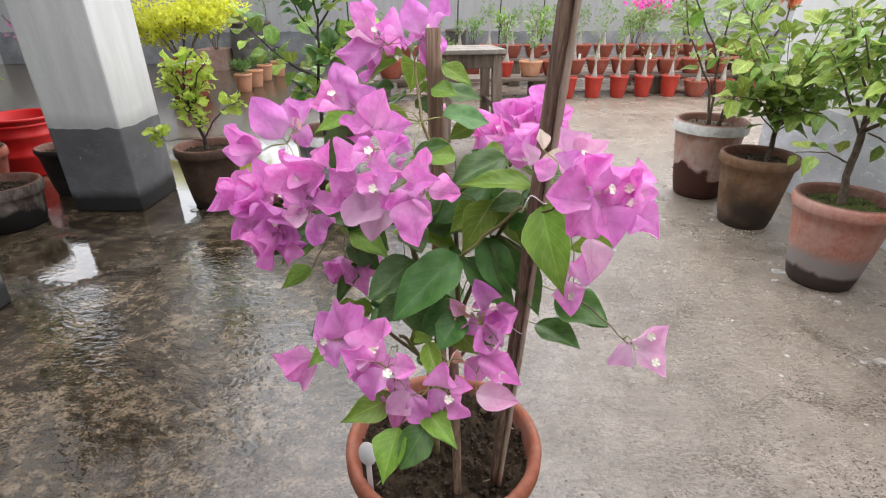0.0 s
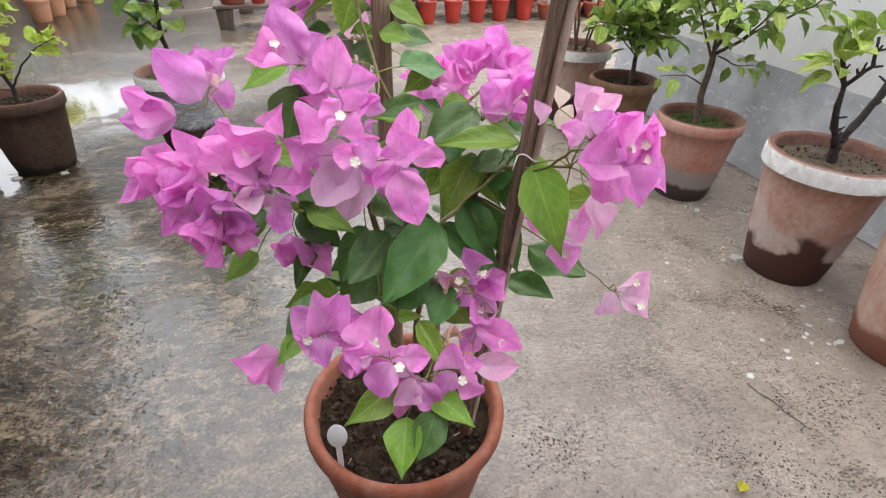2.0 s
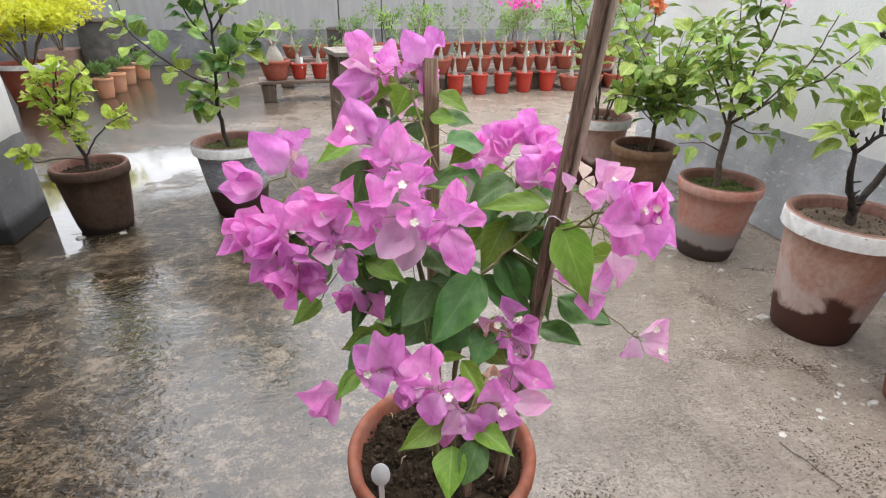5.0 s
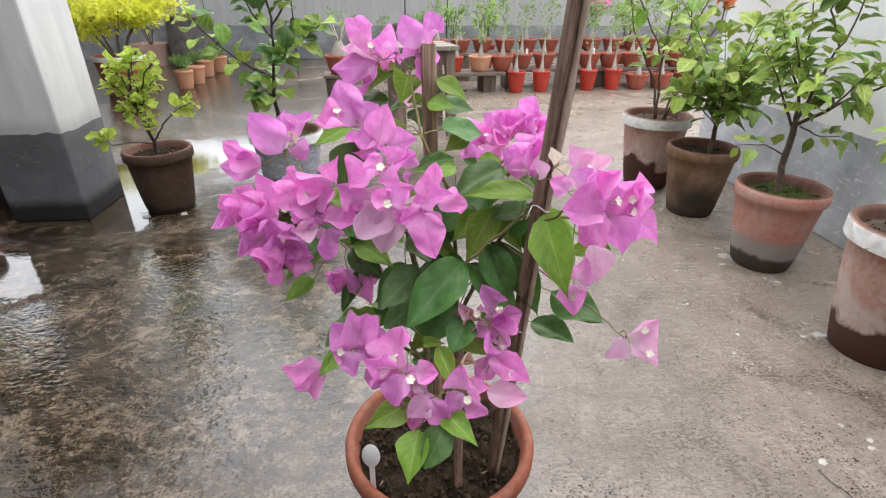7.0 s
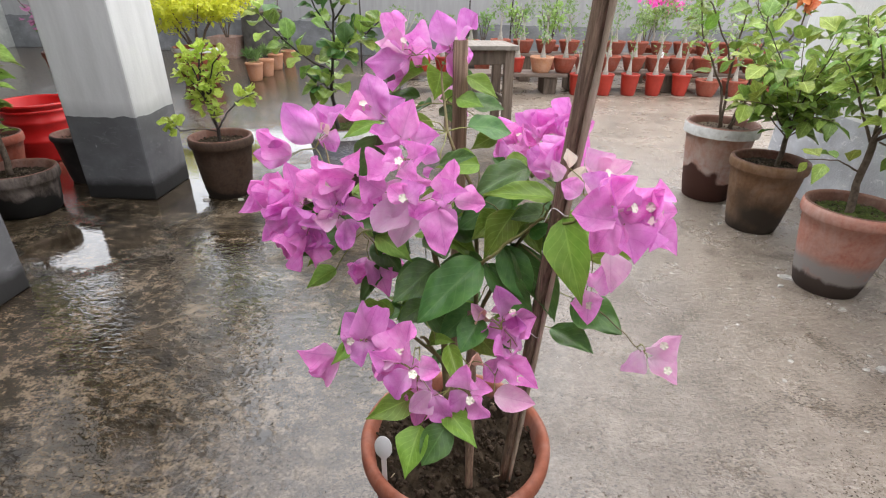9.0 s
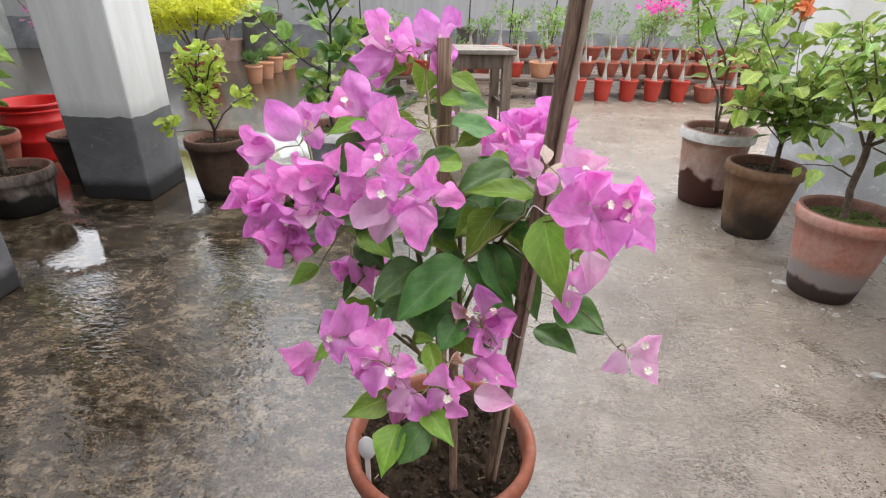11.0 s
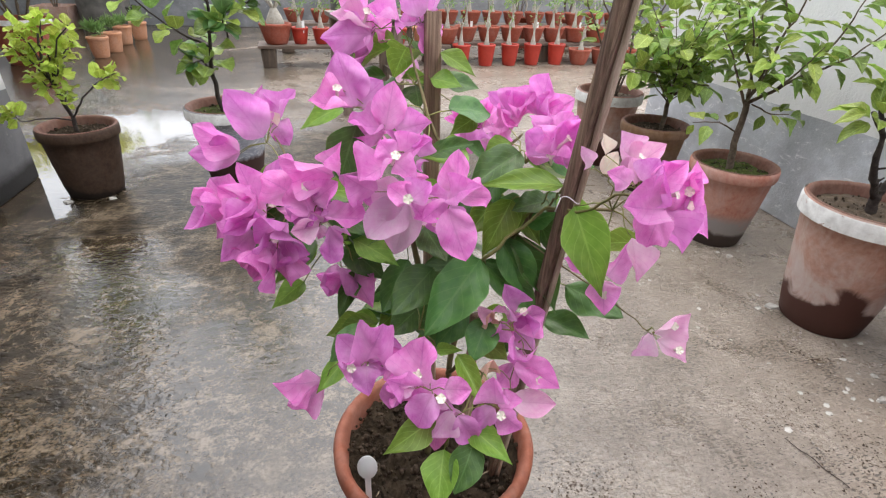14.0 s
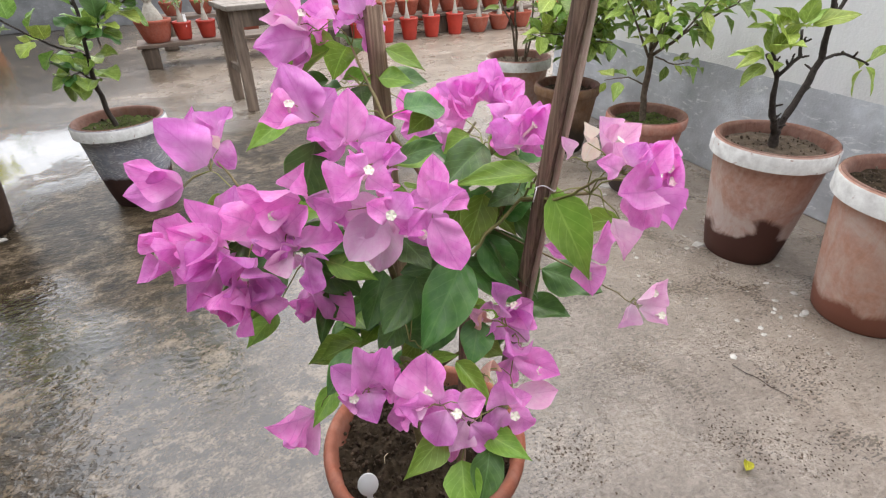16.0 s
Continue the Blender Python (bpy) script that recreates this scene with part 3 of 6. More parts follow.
def set_blade(name, mesh, parent, base, along, face, length, breadth=1.0, label="", to_tip=False):
    """Hangs one leaf on its thing: base point, the way to its tip, the way its face looks."""
    y = Vector(along).normalized()
    z = Vector(face)
    z = (z - y * z.dot(y))
    z = z.normalized() if z.length > 1e-4 else y.orthogonal().normalized()
    if to_tip:
        q = TIPS[mesh.name]
        c, d = q.y / q.length, q.z / q.length
        y, z = y * c - z * d, y * d + z * c
        length /= q.length
    x = y.cross(z)
    ob = new(name, mesh)
    ob.parent = parent
    m = Matrix((x * length * breadth, y * length, z * length)).transposed().to_4x4()
    m.translation = Vector(base)
    ob.matrix_basis = m
    if label:
        ob["label"] = label
    return ob


# ---------------- the terrace ----------------
def terrace():
    bm = bmesh.new()
    block(bm, (-60, -60, -0.12), (60, 60, 0), 0)
    tagged(part("floor", bm, FLOOR, smooth=False), "wet weathered cement terrace floor with puddles", "floor", kind="structure")
    bm = bmesh.new()
    block(bm, (1.71, -4.0, 0), (1.86, 2.93, 1.18), 0.006)
    tagged(part("wall_east", bm, WALL_R, smooth=False), "whitewashed plaster wall with grey cement dado", "wall", kind="structure")
    bm = bmesh.new()
    block(bm, (-9, 7.85, 0), (9, 8.05, 1.13), 0.006)
    tagged(part("wall_north", bm, WALL_B, smooth=False), "stained whitewashed parapet wall with grey dado", "wall", kind="structure")
    for y0, y1, tag in ((2.27, 2.58, "north"), (1.20, 1.52, "south")):
        bm = bmesh.new()
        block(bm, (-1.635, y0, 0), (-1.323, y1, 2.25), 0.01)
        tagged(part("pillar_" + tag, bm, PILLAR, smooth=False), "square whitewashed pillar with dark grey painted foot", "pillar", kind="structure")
    bm = bmesh.new()
    block(bm, (-6.0, -4.0, 2.45), (-2.03, 5.15, 2.60), 0.01)
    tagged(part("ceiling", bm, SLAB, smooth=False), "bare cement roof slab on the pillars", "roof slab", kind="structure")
    for y0, tag in ((2.29, "north"), (1.22, "south")):
        bm = bmesh.new()
        block(bm, (-6.0, y0, 2.25), (-1.335, y0 + 0.27, 2.447), 0.008)
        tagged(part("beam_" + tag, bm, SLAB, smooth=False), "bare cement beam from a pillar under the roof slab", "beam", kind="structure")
    # Out of view; added to keep western sky light off the pillar corner.
    bm = bmesh.new()
    block(bm, (-2.85, -2.5, 0), (-2.75, 2.9, 2.22), 0)
    tagged(part("blocker_wall_west", bm, SLAB, smooth=False), "unseen bare cement wall added to block sky light", "wall", kind="structure")
    # Added wall for the floor to reflect; its dark upper part stays unseen.
    bm = bmesh.new()
    block(bm, (-6.70, -4.0, 0), (-6.55, 7.85, 3.2), 0.006)
    tagged(part("reflection_wall_west", bm, WALL_W, smooth=False), "added wall, dark above to darken floor reflections, with a pale foot", "wall", kind="structure")
    # Unseen wall, made tall to shut off the low southern sky.
    bm = bmesh.new()
    block(bm, (-3.6, -2.65, 0), (1.71, -2.5, 4.8), 0)
    tagged(part("blocker_wall_south", bm, SLAB, smooth=False), "unseen bare cement wall added to block sky light", "wall", kind="structure")


terrace()


# ---------------- pots ----------------
def clay_pot(parent, r, h, material, lip=0.022, lip_h=0.045, foot=0.68, seg=44, wall=0.012, name="pot", label="", wob=0.004):
    """A flower pot with a rolled lip, real wall thickness and a hollow."""
    rb = r * foot
    ro = r - lip * 0.5
    z1 = h - lip_h
    slope = lambda z: rb + (ro - rb) * (z / z1) ** 0.85
    prof = [(0, 0.0), (rb * 0.96, 0.0), (rb, 0.006)]
    prof += [(slope(z1 * k / 6), z1 * k / 6) for k in range(1, 7)]
    prof += [(r - 0.003, z1 + 0.004), (r, z1 + 0.012), (r, h - 0.008), (r - 0.004, h - 0.001), (r - wall, h), (r - wall - 0.006, h - 0.006)]
    prof += [(r - wall - 0.012, h - lip_h), (rb - wall + 0.012, 0.03), (0, 0.03)]
    return part(name, lathe(bmesh.new(), prof, seg, wob=wob), material, parent, label)


def lime_band(parent, r, h, lip_h=0.055):
    """Whitewash brushed round the lip, with drips."""
    bm = bmesh.new()
    seg = 64
    top, low = [], []
    for i in range(seg):
        a = 2 * math.pi * i / seg
        drop = lip_h + 0.006 * math.sin(5 * a + r * 90) + 0.004 * math.sin(11 * a)
        ca, sa = math.cos(a), math.sin(a)
        top.append((bm.verts.new(((r + 0.001) * ca, (r + 0.001) * sa, h - 0.003)), bm.verts.new(((r + 0.0035) * ca, (r + 0.0035) * sa, h - 0.008)), bm.verts.new(((r + 0.0035) * ca, (r + 0.0035) * sa, h - min(drop, lip_h - 0.008)))))
    for i in range(seg):
        j = (i + 1) % seg
        for k in range(2):
            bm.faces.new((top[i][k + 1], top[j][k + 1], top[j][k], top[i][k]))
    return part("painted_rim", bm, LIMEWASH, parent, "white lime-painted rim")


def soil_bed(parent, r, z, material, rough=0.008, name="soil", seg=30, rings=9):
    bm = bmesh.new()
    seed = Vector((r * 31, z * 17, 3.0))
    prev = [bm.verts.new((0, 0, z + rough))]
    for k in range(1, rings + 1):
        q = r * k / rings
        ring = []
        for i in range(seg):
            a = 2 * math.pi * i / seg
            p = Vector((q * math.cos(a), q * math.sin(a), 0))
            hgt = noise.noise(p * 45 + seed) * rough + noise.noise(p * 130 + seed) * rough * 0.7 + rough * 0.6 * (1 - k / rings)
            ring.append(bm.verts.new((p.x, p.y, z + hgt)))
        for i in range(seg):
            j = (i + 1) % seg
            if len(prev) == 1:
                bm.faces.new((prev[0], ring[i], ring[j]))
            else:
                bm.faces.new((prev[i], ring[i], ring[j], prev[j]))
        prev = ring
    return part(name, bm, material, parent)


# ---------------- the bougainvillea ----------------
BX, BY = 0.074, 0.769
bougainvillea = thing("bougainvillea", (BX, BY, 0), "pink bougainvillea in bloom tied to stakes in a terracotta pot", "potted plant")
O = Vector((BX, BY, 0))
main_pot = clay_pot(bougainvillea, 0.154, 0.241, CLAY, lip=0.020, lip_h=0.036, foot=0.70, seg=64, wall=0.011, label="smooth orange-brown terracotta pot")
soil_bed(bougainvillea, 0.140, 0.207, SOIL, 0.018, seg=72, rings=26)

LEAVES = [blade("leaf_a", LEAF_DARK, 0.64, 1.9, 0.40, 0.14, 0.16, 0.14, 12, 8, 0.0, 11, 1.0), blade("leaf_b", LEAF_DARK, 0.64, 1.8, 0.44, 0.20, 0.26, 0.20, 12, 8, 0.1, 12, 0.95), blade("leaf_e", LEAF_DARK, 0.66, 1.8, 0.42, 0.10, 0.10, 0.24, 12, 8, -0.15, 13, 1.0)]
YOUNG = [blade("leaf_c", LEAF_LIGHT, 0.60, 1.5, 0.40, 0.16, 0.18, 0.12, 10, 8, 0.0, 14, 1.3), blade("leaf_d", LEAF_LIGHT, 0.58, 1.4, 0.42, 0.24, 0.28, 0.18, 10, 8, 0.1, 15, 1.25)]
BRACTS = [blade("bract_%s" % k, BRACT, 0.84, p, b, f, c, w, 12, 10, u, s, q) for k, p, b, f, c, w, u, s, q in (("a", 2.1, 0.40, 0.20, 0.14, 0.60, 0.45, 1, 0.92), ("b", 2.3, 0.44, 0.32, -0.16, 0.70, 0.50, 2, 0.95), ("c", 2.0, 0.40, 0.14, 0.30, 0.75, -0.45, 3, 0.90), ("d", 2.3, 0.44, 0.14, -0.30, 0.7, 0.75, 4, 0.98), ("e", 2.0, 0.42, 0.40, 0.20, 0.60, 0.0, 5, 0.92), ("f", 2.4, 0.46, 0.24, 0.36, 0.55, 0.25, 6, 1.0))]
PALE = [blade("bract_pale_%s" % k, BRACT_PALE, 0.82, 1.8, 0.42, 0.28, c, 0.4, 12, 10, u, s, 1.0) for k, c, u, s in (("a", 0.10, 0.3, 7), ("b", -0.2, 0.4, 8))]
WASHED = [blade("bract_washed_%s" % k, BRACT_WASHED, 0.84, 2.2, 0.46, 0.22, c, 0.4, 12, 10, u, s, 0.85) for k, c, u, s in (("a", 0.10, 0.3, 17), ("b", -0.2, 0.4, 18))]
PEACH = blade("bract_peach", BRACT_PEACH, 0.66, 1.7, 0.45, 0.5, -0.2, 0.5, 10, 8, 0.6, 19)
CREAM = [blade("bract_cream", BRACT_CREAM, 0.72, 1.8, 0.45, 0.45, -0.25, 0.6, 10, 8, 0.6, 9)]


def floret_mesh():
    bm = bmesh.new()
    tube(bm, [(0, 0, -0.020), (0, 0, -0.004), (0, 0, 0)], [0.0013, 0.0017, 0.0024], 6)
    for k in range(5):
        a = 2 * math.pi * k / 5
        d, s = Vector((math.cos(a), math.sin(a), 0)), Vector((-math.sin(a), math.cos(a), 0))
        vs = [bm.verts.new(p) for p in (d * 0.001, d * 0.0032 + s * 0.0024 + Vector((0, 0, 0.001)), d * 0.0047, d * 0.0032 - s * 0.0024 + Vector((0, 0, 0.001)))]
        bm.faces.new(vs)
    me = bpy.data.meshes.new("floret")
    bm.to_mesh(me)
    bm.free()
    me.materials.append(WHITE_PETAL)
    return me


FLORET = floret_mesh()
rnd = random.Random(4)


def bract(bx, by, bz, tx, ty, tz, w, kind=None, spare=None):
    """One papery bract from its foot to its tip."""
    b, t = Vector((bx, by, bz)), Vector((tx, ty, tz))
    face = Vector((-0.15, -0.8, 0.6)) + Vector([rnd.uniform(-0.55, 0.55) for _ in range(3)])
    n = (t - b).length * 1.04 * SPARE[1]
    set_blade("bract", rnd.choice(kind or BRACTS), bougainvillea, b - O, t - b, face, n, min(max(1.04 * w / n / 0.80, 0.8), 1.3), to_tip=True)
    CLUSTERS[-1].append(b)
    for k in (-1, 1):
        if w < 0.02 or rnd.random() > (SPARE[0] if spare is None else spare):
            continue
        d = (t - b).normalized()
        side = d.cross(face).normalized() * k
        away = d * rnd.uniform(-0.3, 0.7) + side * 0.9 - face.normalized() * rnd.uniform(-0.2, 0.8)
        tilt = face + d * rnd.uniform(-0.6, 0.6) - side * rnd.uniform(0.0, 0.8)
        set_blade("bract", rnd.choice(kind or BRACTS), bougainvillea, b - O - face.normalized() * 0.006, away, tilt, n * rnd.uniform(0.6, 0.85), rnd.uniform(0.9, 1.15))


SPARE = [0.6, 1.0]


def cluster(spare=0.6, size=1.0):
    """Begins the next spray of bracts, with the share of spare bracts behind them."""
    SPARE[0], SPARE[1] = spare, size
    CLUSTERS.append([])


def floret(x, y, z, axis=None):
    """A small cream-white star at the end of its tube."""
    a = Vector(axis) if axis else Vector((-0.1, -0.8, 0.6)) + Vector([rnd.uniform(-0.3, 0.3) for _ in range(3)])
    m = a.to_track_quat("Z", "Y").to_matrix().to_4x4()
    m.translation = Vector((x, y, z)) - O
    ob = new("floret", FLORET)
    ob.parent = bougainvillea
    ob.matrix_basis = m


def triad(x, y, z, ax, ay, az, size, kind=None):
    """Three bracts opening round an axis, each with its floret standing in the cup."""
    c, axis = Vector((x, y, z)), Vector((ax, ay, az)).normalized()
    s1 = axis.orthogonal().normalized()
    s2 = axis.cross(s1)
    turn = rnd.uniform(0, 6.28)
    for k in range(3):
        a = turn + 2.094 * k + rnd.uniform(-0.25, 0.25)
        rad = s1 * math.cos(a) + s2 * math.sin(a)
        open_by = rnd.uniform(0.55, 1.1)
        set_blade("bract", rnd.choice(kind or BRACTS), bougainvillea, c - O + rad * 0.002, rad * open_by + axis * 0.75, axis - rad * open_by * 0.8, size * rnd.uniform(0.85, 1.12), rnd.uniform(0.88, 1.08))
        if k == 0 and rnd.random() < 0.7:
            end = c + rad * 0.006 + axis * size * 0.42
            floret(end.x, end.y, end.z, axis + rad * 0.4)
    CLUSTERS[-1].append(c)


def leaf(bx, by, bz, tx, ty, tz, w, young=False, front=None):
    b, t = Vector((bx, by, bz)), Vector((tx, ty, tz))
    face = Vector(front) if front else Vector((-0.05, -0.62, 0.78)) + Vector([rnd.uniform(-0.25, 0.25) for _ in range(3)])
    n = (t - b).length * 1.06
    set_blade("leaf", rnd.choice(YOUNG if young else LEAVES), bougainvillea, b - O, t - b, face, n, min(max(w / n / 0.60, 0.6), 1.5), to_tip=True)
    FEET.append(b)


CLUSTERS, FEET = [], []

def stake(pts, w, d, material, label):
    bm = bmesh.new()
    a, b = Vector(pts[0]) - O, Vector(pts[1]) - O
    ax = (b - a).normalized()
    sx = Vector((1, 0.25, 0))
    sx = (sx - ax * sx.dot(ax)).normalized()
    sy = ax.cross(sx)
    rows = []
    n = 14
    for i in range(n + 1):
        p = a.lerp(b, i / n)
        row = []
        for u, v in ((-1, -0.7), (-0.7, -1), (0.7, -1), (1, -0.7), (1, 0.7), (0.7, 1), (-0.7, 1), (-1, 0.7)):
            row.append(bm.verts.new(p + sx * (u * w / 2 * (1 + rnd.uniform(-0.06, 0.06))) + sy * (v * d / 2 * (1 + rnd.uniform(-0.06, 0.06)))))
        rows.append(row)
    for r0, r1 in zip(rows, rows[1:]):
        for k in range(8):
            bm.faces.new((r0[k], r0[(k + 1) % 8], r1[(k + 1) % 8], r1[k]))
    bm.faces.new(list(reversed(rows[0])))
    bm.faces.new(rows[-1])
    return part("stake", bm, material, bougainvillea, label)


def lit_strip(parent, pts, off, w, d):
    """A pale strip that puts the lit side of a stake into colour."""
    bm = bmesh.new()
    a, b = Vector(pts[0]) - O + Vector(off), Vector(pts[1]) - O + Vector(off)
    n = 18
    rows = []
    for i in range(n + 1):
        p = a.lerp(b, i / n)
        q = w * rnd.uniform(0.6, 1.15)
        rows.append([bm.verts.new(p + Vector((sx * q / 2, sy * d / 2, 0))) for sx, sy in ((-1, -1), (1, -1), (1, 1), (-1, 1))])
    for r0, r1 in zip(rows, rows[1:]):
        for k in range(4):
            bm.faces.new((r0[k], r0[(k + 1) % 4], r1[(k + 1) % 4], r1[k]))
    bm.faces.new(list(reversed(rows[0])))
    bm.faces.new(rows[-1])
    part("lit_strip", bm, WOOD_PALE, parent, "pale strip painting in the lit side of the stake")



stake(((0.072, 0.800, 0.19), (0.063, 0.812, 0.836)), 0.0165, 0.013, WOOD_WARM, "upright split wooden stake with a sawn top")
long_stake = stake(((0.150, 0.710, 0.19), (0.192, 0.598, 1.18)), 0.0128, 0.011, WOOD_STAKE, "long leaning split wooden stake")
lit_strip(long_stake, ((0.150, 0.710, 0.195), (0.192, 0.598, 1.178)), (0.0078, -0.002, 0), 0.0065, 0.012)
stake(((0.098, 0.690, 0.19), (0.088, 0.650, 0.56)), 0.0105, 0.009, WOOD_WARM, "thin short wooden stake")
# top
cluster(0.5)
bract(-0.006, 0.824, 0.823, -0.024, 0.848, 0.861, 0.034)
bract(-0.001, 0.818, 0.812, -0.052, 0.816, 0.808, 0.029)
bract(0.000, 0.819, 0.817, -0.041, 0.830, 0.829, 0.016, PALE)
bract(0.048, 0.813, 0.829, 0.034, 0.823, 0.866, 0.030)
bract(0.029, 0.815, 0.825, -0.004, 0.818, 0.838, 0.024)
bract(0.057, 0.815, 0.824, 0.080, 0.835, 0.862, 0.030)
bract(0.055, 0.828, 0.823, 0.059, 0.816, 0.791, 0.026)
# upper left
cluster(0.15, 0.86)
bract(-0.118, 0.777, 0.716, -0.154, 0.785, 0.769, 0.038)
bract(-0.113, 0.819, 0.717, -0.122, 0.842, 0.760, 0.024)
bract(-0.113, 0.821, 0.721, -0.082, 0.831, 0.756, 0.028)
bract(-0.142, 0.769, 0.704, -0.186, 0.767, 0.737, 0.026)
bract(-0.142, 0.769, 0.702, -0.198, 0.772, 0.703, 0.025)
bract(-0.107, 0.813, 0.717, -0.116, 0.815, 0.736, 0.009, CREAM)
# upper middle
cluster()
bract(-0.024, 0.724, 0.759, -0.038, 0.741, 0.805, 0.036)
bract(-0.027, 0.723, 0.760, -0.065, 0.723, 0.766, 0.022)
bract(0.002, 0.713, 0.740, 0.013, 0.733, 0.780, 0.027)
bract(0.013, 0.715, 0.739, 0.044, 0.702, 0.750, 0.029)
bract(0.002, 0.712, 0.744, -0.031, 0.708, 0.750, 0.033)
bract(-0.039, 0.730, 0.776, -0.051, 0.734, 0.785, 0.008, CREAM)
# bell
cluster()
bract(0.005, 0.667, 0.729, -0.025, 0.653, 0.715, 0.034)
bract(0.010, 0.690, 0.720, 0.041, 0.680, 0.740, 0.024)
bract(0.005, 0.665, 0.731, -0.006, 0.676, 0.742, 0.022)
bract(0.031, 0.684, 0.723, 0.035, 0.685, 0.744, 0.023)
# middle
cluster()
bract(0.018, 0.667, 0.687, -0.020, 0.650, 0.661, 0.035, WASHED)
bract(0.022, 0.671, 0.685, 0.004, 0.651, 0.642, 0.033, WASHED)
bract(0.016, 0.635, 0.702, 0.034, 0.641, 0.715, 0.027)
bract(-0.012, 0.675, 0.694, -0.038, 0.676, 0.711, 0.030)
bract(0.014, 0.635, 0.701, -0.002, 0.641, 0.714, 0.022)
bract(0.061, 0.654, 0.697, 0.062, 0.659, 0.737, 0.024)
bract(0.049, 0.639, 0.697, 0.076, 0.625, 0.716, 0.020)
bract(0.048, 0.628, 0.696, 0.057, 0.593, 0.665, 0.034)
bract(0.049, 0.638, 0.698, 0.025, 0.624, 0.688, 0.018)
# left
cluster(0.4)
bract(-0.145, 0.734, 0.655, -0.170, 0.749, 0.683, 0.031)
bract(-0.130, 0.733, 0.659, -0.140, 0.739, 0.702, 0.032)
bract(-0.112, 0.735, 0.656, -0.099, 0.748, 0.702, 0.036)
bract(-0.114, 0.703, 0.664, -0.151, 0.685, 0.654, 0.027)
bract(-0.130, 0.705, 0.645, -0.158, 0.683, 0.626, 0.019)
bract(-0.110, 0.731, 0.645, -0.117, 0.718, 0.610, 0.032)
bract(-0.107, 0.686, 0.633, -0.131, 0.680, 0.606, 0.030)
bract(-0.100, 0.694, 0.635, -0.097, 0.675, 0.598, 0.036)
bract(-0.160, 0.714, 0.651, -0.190, 0.704, 0.651, 0.006)
bract(-0.126, 0.704, 0.666, -0.143, 0.708, 0.673, 0.024)
triad(-0.128, 0.718, 0.664, -0.5, -0.7, 0.5, 0.044)
triad(-0.150, 0.730, 0.660, -0.8, -0.5, 0.2, 0.040)
triad(-0.100, 0.700, 0.648, -0.2, -0.8, -0.3, 0.044)
triad(-0.118, 0.690, 0.636, -0.4, -0.6, -0.7, 0.040)
triad(-0.082, 0.700, 0.680, 0.0, -0.7, 0.7, 0.040)
# left of middle
cluster()
bract(-0.048, 0.690, 0.705, -0.094, 0.695, 0.723, 0.022)
bract(-0.069, 0.676, 0.672, -0.084, 0.692, 0.701, 0.032)
bract(-0.068, 0.681, 0.684, -0.045, 0.679, 0.703, 0.026)
bract(-0.059, 0.674, 0.672, -0.022, 0.661, 0.675, 0.029)
bract(-0.054, 0.667, 0.664, -0.056, 0.650, 0.636, 0.023)
bract(-0.064, 0.669, 0.664, -0.089, 0.666, 0.662, 0.023, PALE)
# back right
cluster()
bract(0.153, 0.901, 0.676, 0.122, 0.917, 0.722, 0.039)
bract(0.158, 0.899, 0.677, 0.164, 0.899, 0.727, 0.039)
bract(0.138, 0.901, 0.672, 0.100, 0.907, 0.696, 0.030)
bract(0.134, 0.820, 0.701, 0.165, 0.800, 0.715, 0.022)
bract(0.171, 0.819, 0.717, 0.162, 0.823, 0.753, 0.031)
bract(0.191, 0.808, 0.725, 0.197, 0.805, 0.773, 0.034)
bract(0.191, 0.806, 0.726, 0.216, 0.798, 0.743, 0.034)
bract(0.167, 0.699, 0.712, 0.146, 0.717, 0.734, 0.032)
bract(0.171, 0.698, 0.710, 0.187, 0.696, 0.755, 0.032)
bract(0.170, 0.696, 0.713, 0.183, 0.678, 0.708, 0.020)
triad(0.165, 0.830, 0.716, -0.1, -0.5, 0.8, 0.042)
triad(0.195, 0.806, 0.722, 0.3, -0.6, 0.7, 0.042)
triad(0.150, 0.890, 0.690, -0.3, -0.5, 0.7, 0.042)
triad(0.172, 0.700, 0.722, 0.3, -0.7, 0.6, 0.040)
triad(0.190, 0.760, 0.712, 0.2, -0.7, 0.5, 0.038)
# right
cluster(0.2)
bract(0.175, 0.550, 0.748, 0.183, 0.548, 0.765, 0.028)
bract(0.185, 0.552, 0.740, 0.207, 0.549, 0.762, 0.015)
bract(0.195, 0.543, 0.727, 0.160, 0.541, 0.733, 0.032)
bract(0.207, 0.558, 0.717, 0.188, 0.554, 0.699, 0.028)
bract(0.222, 0.569, 0.710, 0.237, 0.566, 0.740, 0.025)
bract(0.235, 0.587, 0.699, 0.259, 0.565, 0.687, 0.027)
bract(0.166, 0.551, 0.745, 0.152, 0.560, 0.752, 0.019)
bract(0.162, 0.586, 0.756, 0.158, 0.588, 0.772, 0.011, CREAM)
triad(0.203, 0.572, 0.724, 0.25, -0.8, 0.3, 0.044)
triad(0.228, 0.582, 0.718, 0.75, -0.6, 0.15, 0.040)
triad(0.190, 0.596, 0.738, 0.1, -0.5, 0.8, 0.036, PALE)
bract(0.157, 0.602, 0.738, 0.150, 0.603, 0.757, 0.014, PALE, 0)
bract(0.170, 0.598, 0.735, 0.178, 0.596, 0.754, 0.016, CREAM, 0)
bract(0.186, 0.570, 0.738, 0.176, 0.572, 0.758, 0.022, PALE, 0)
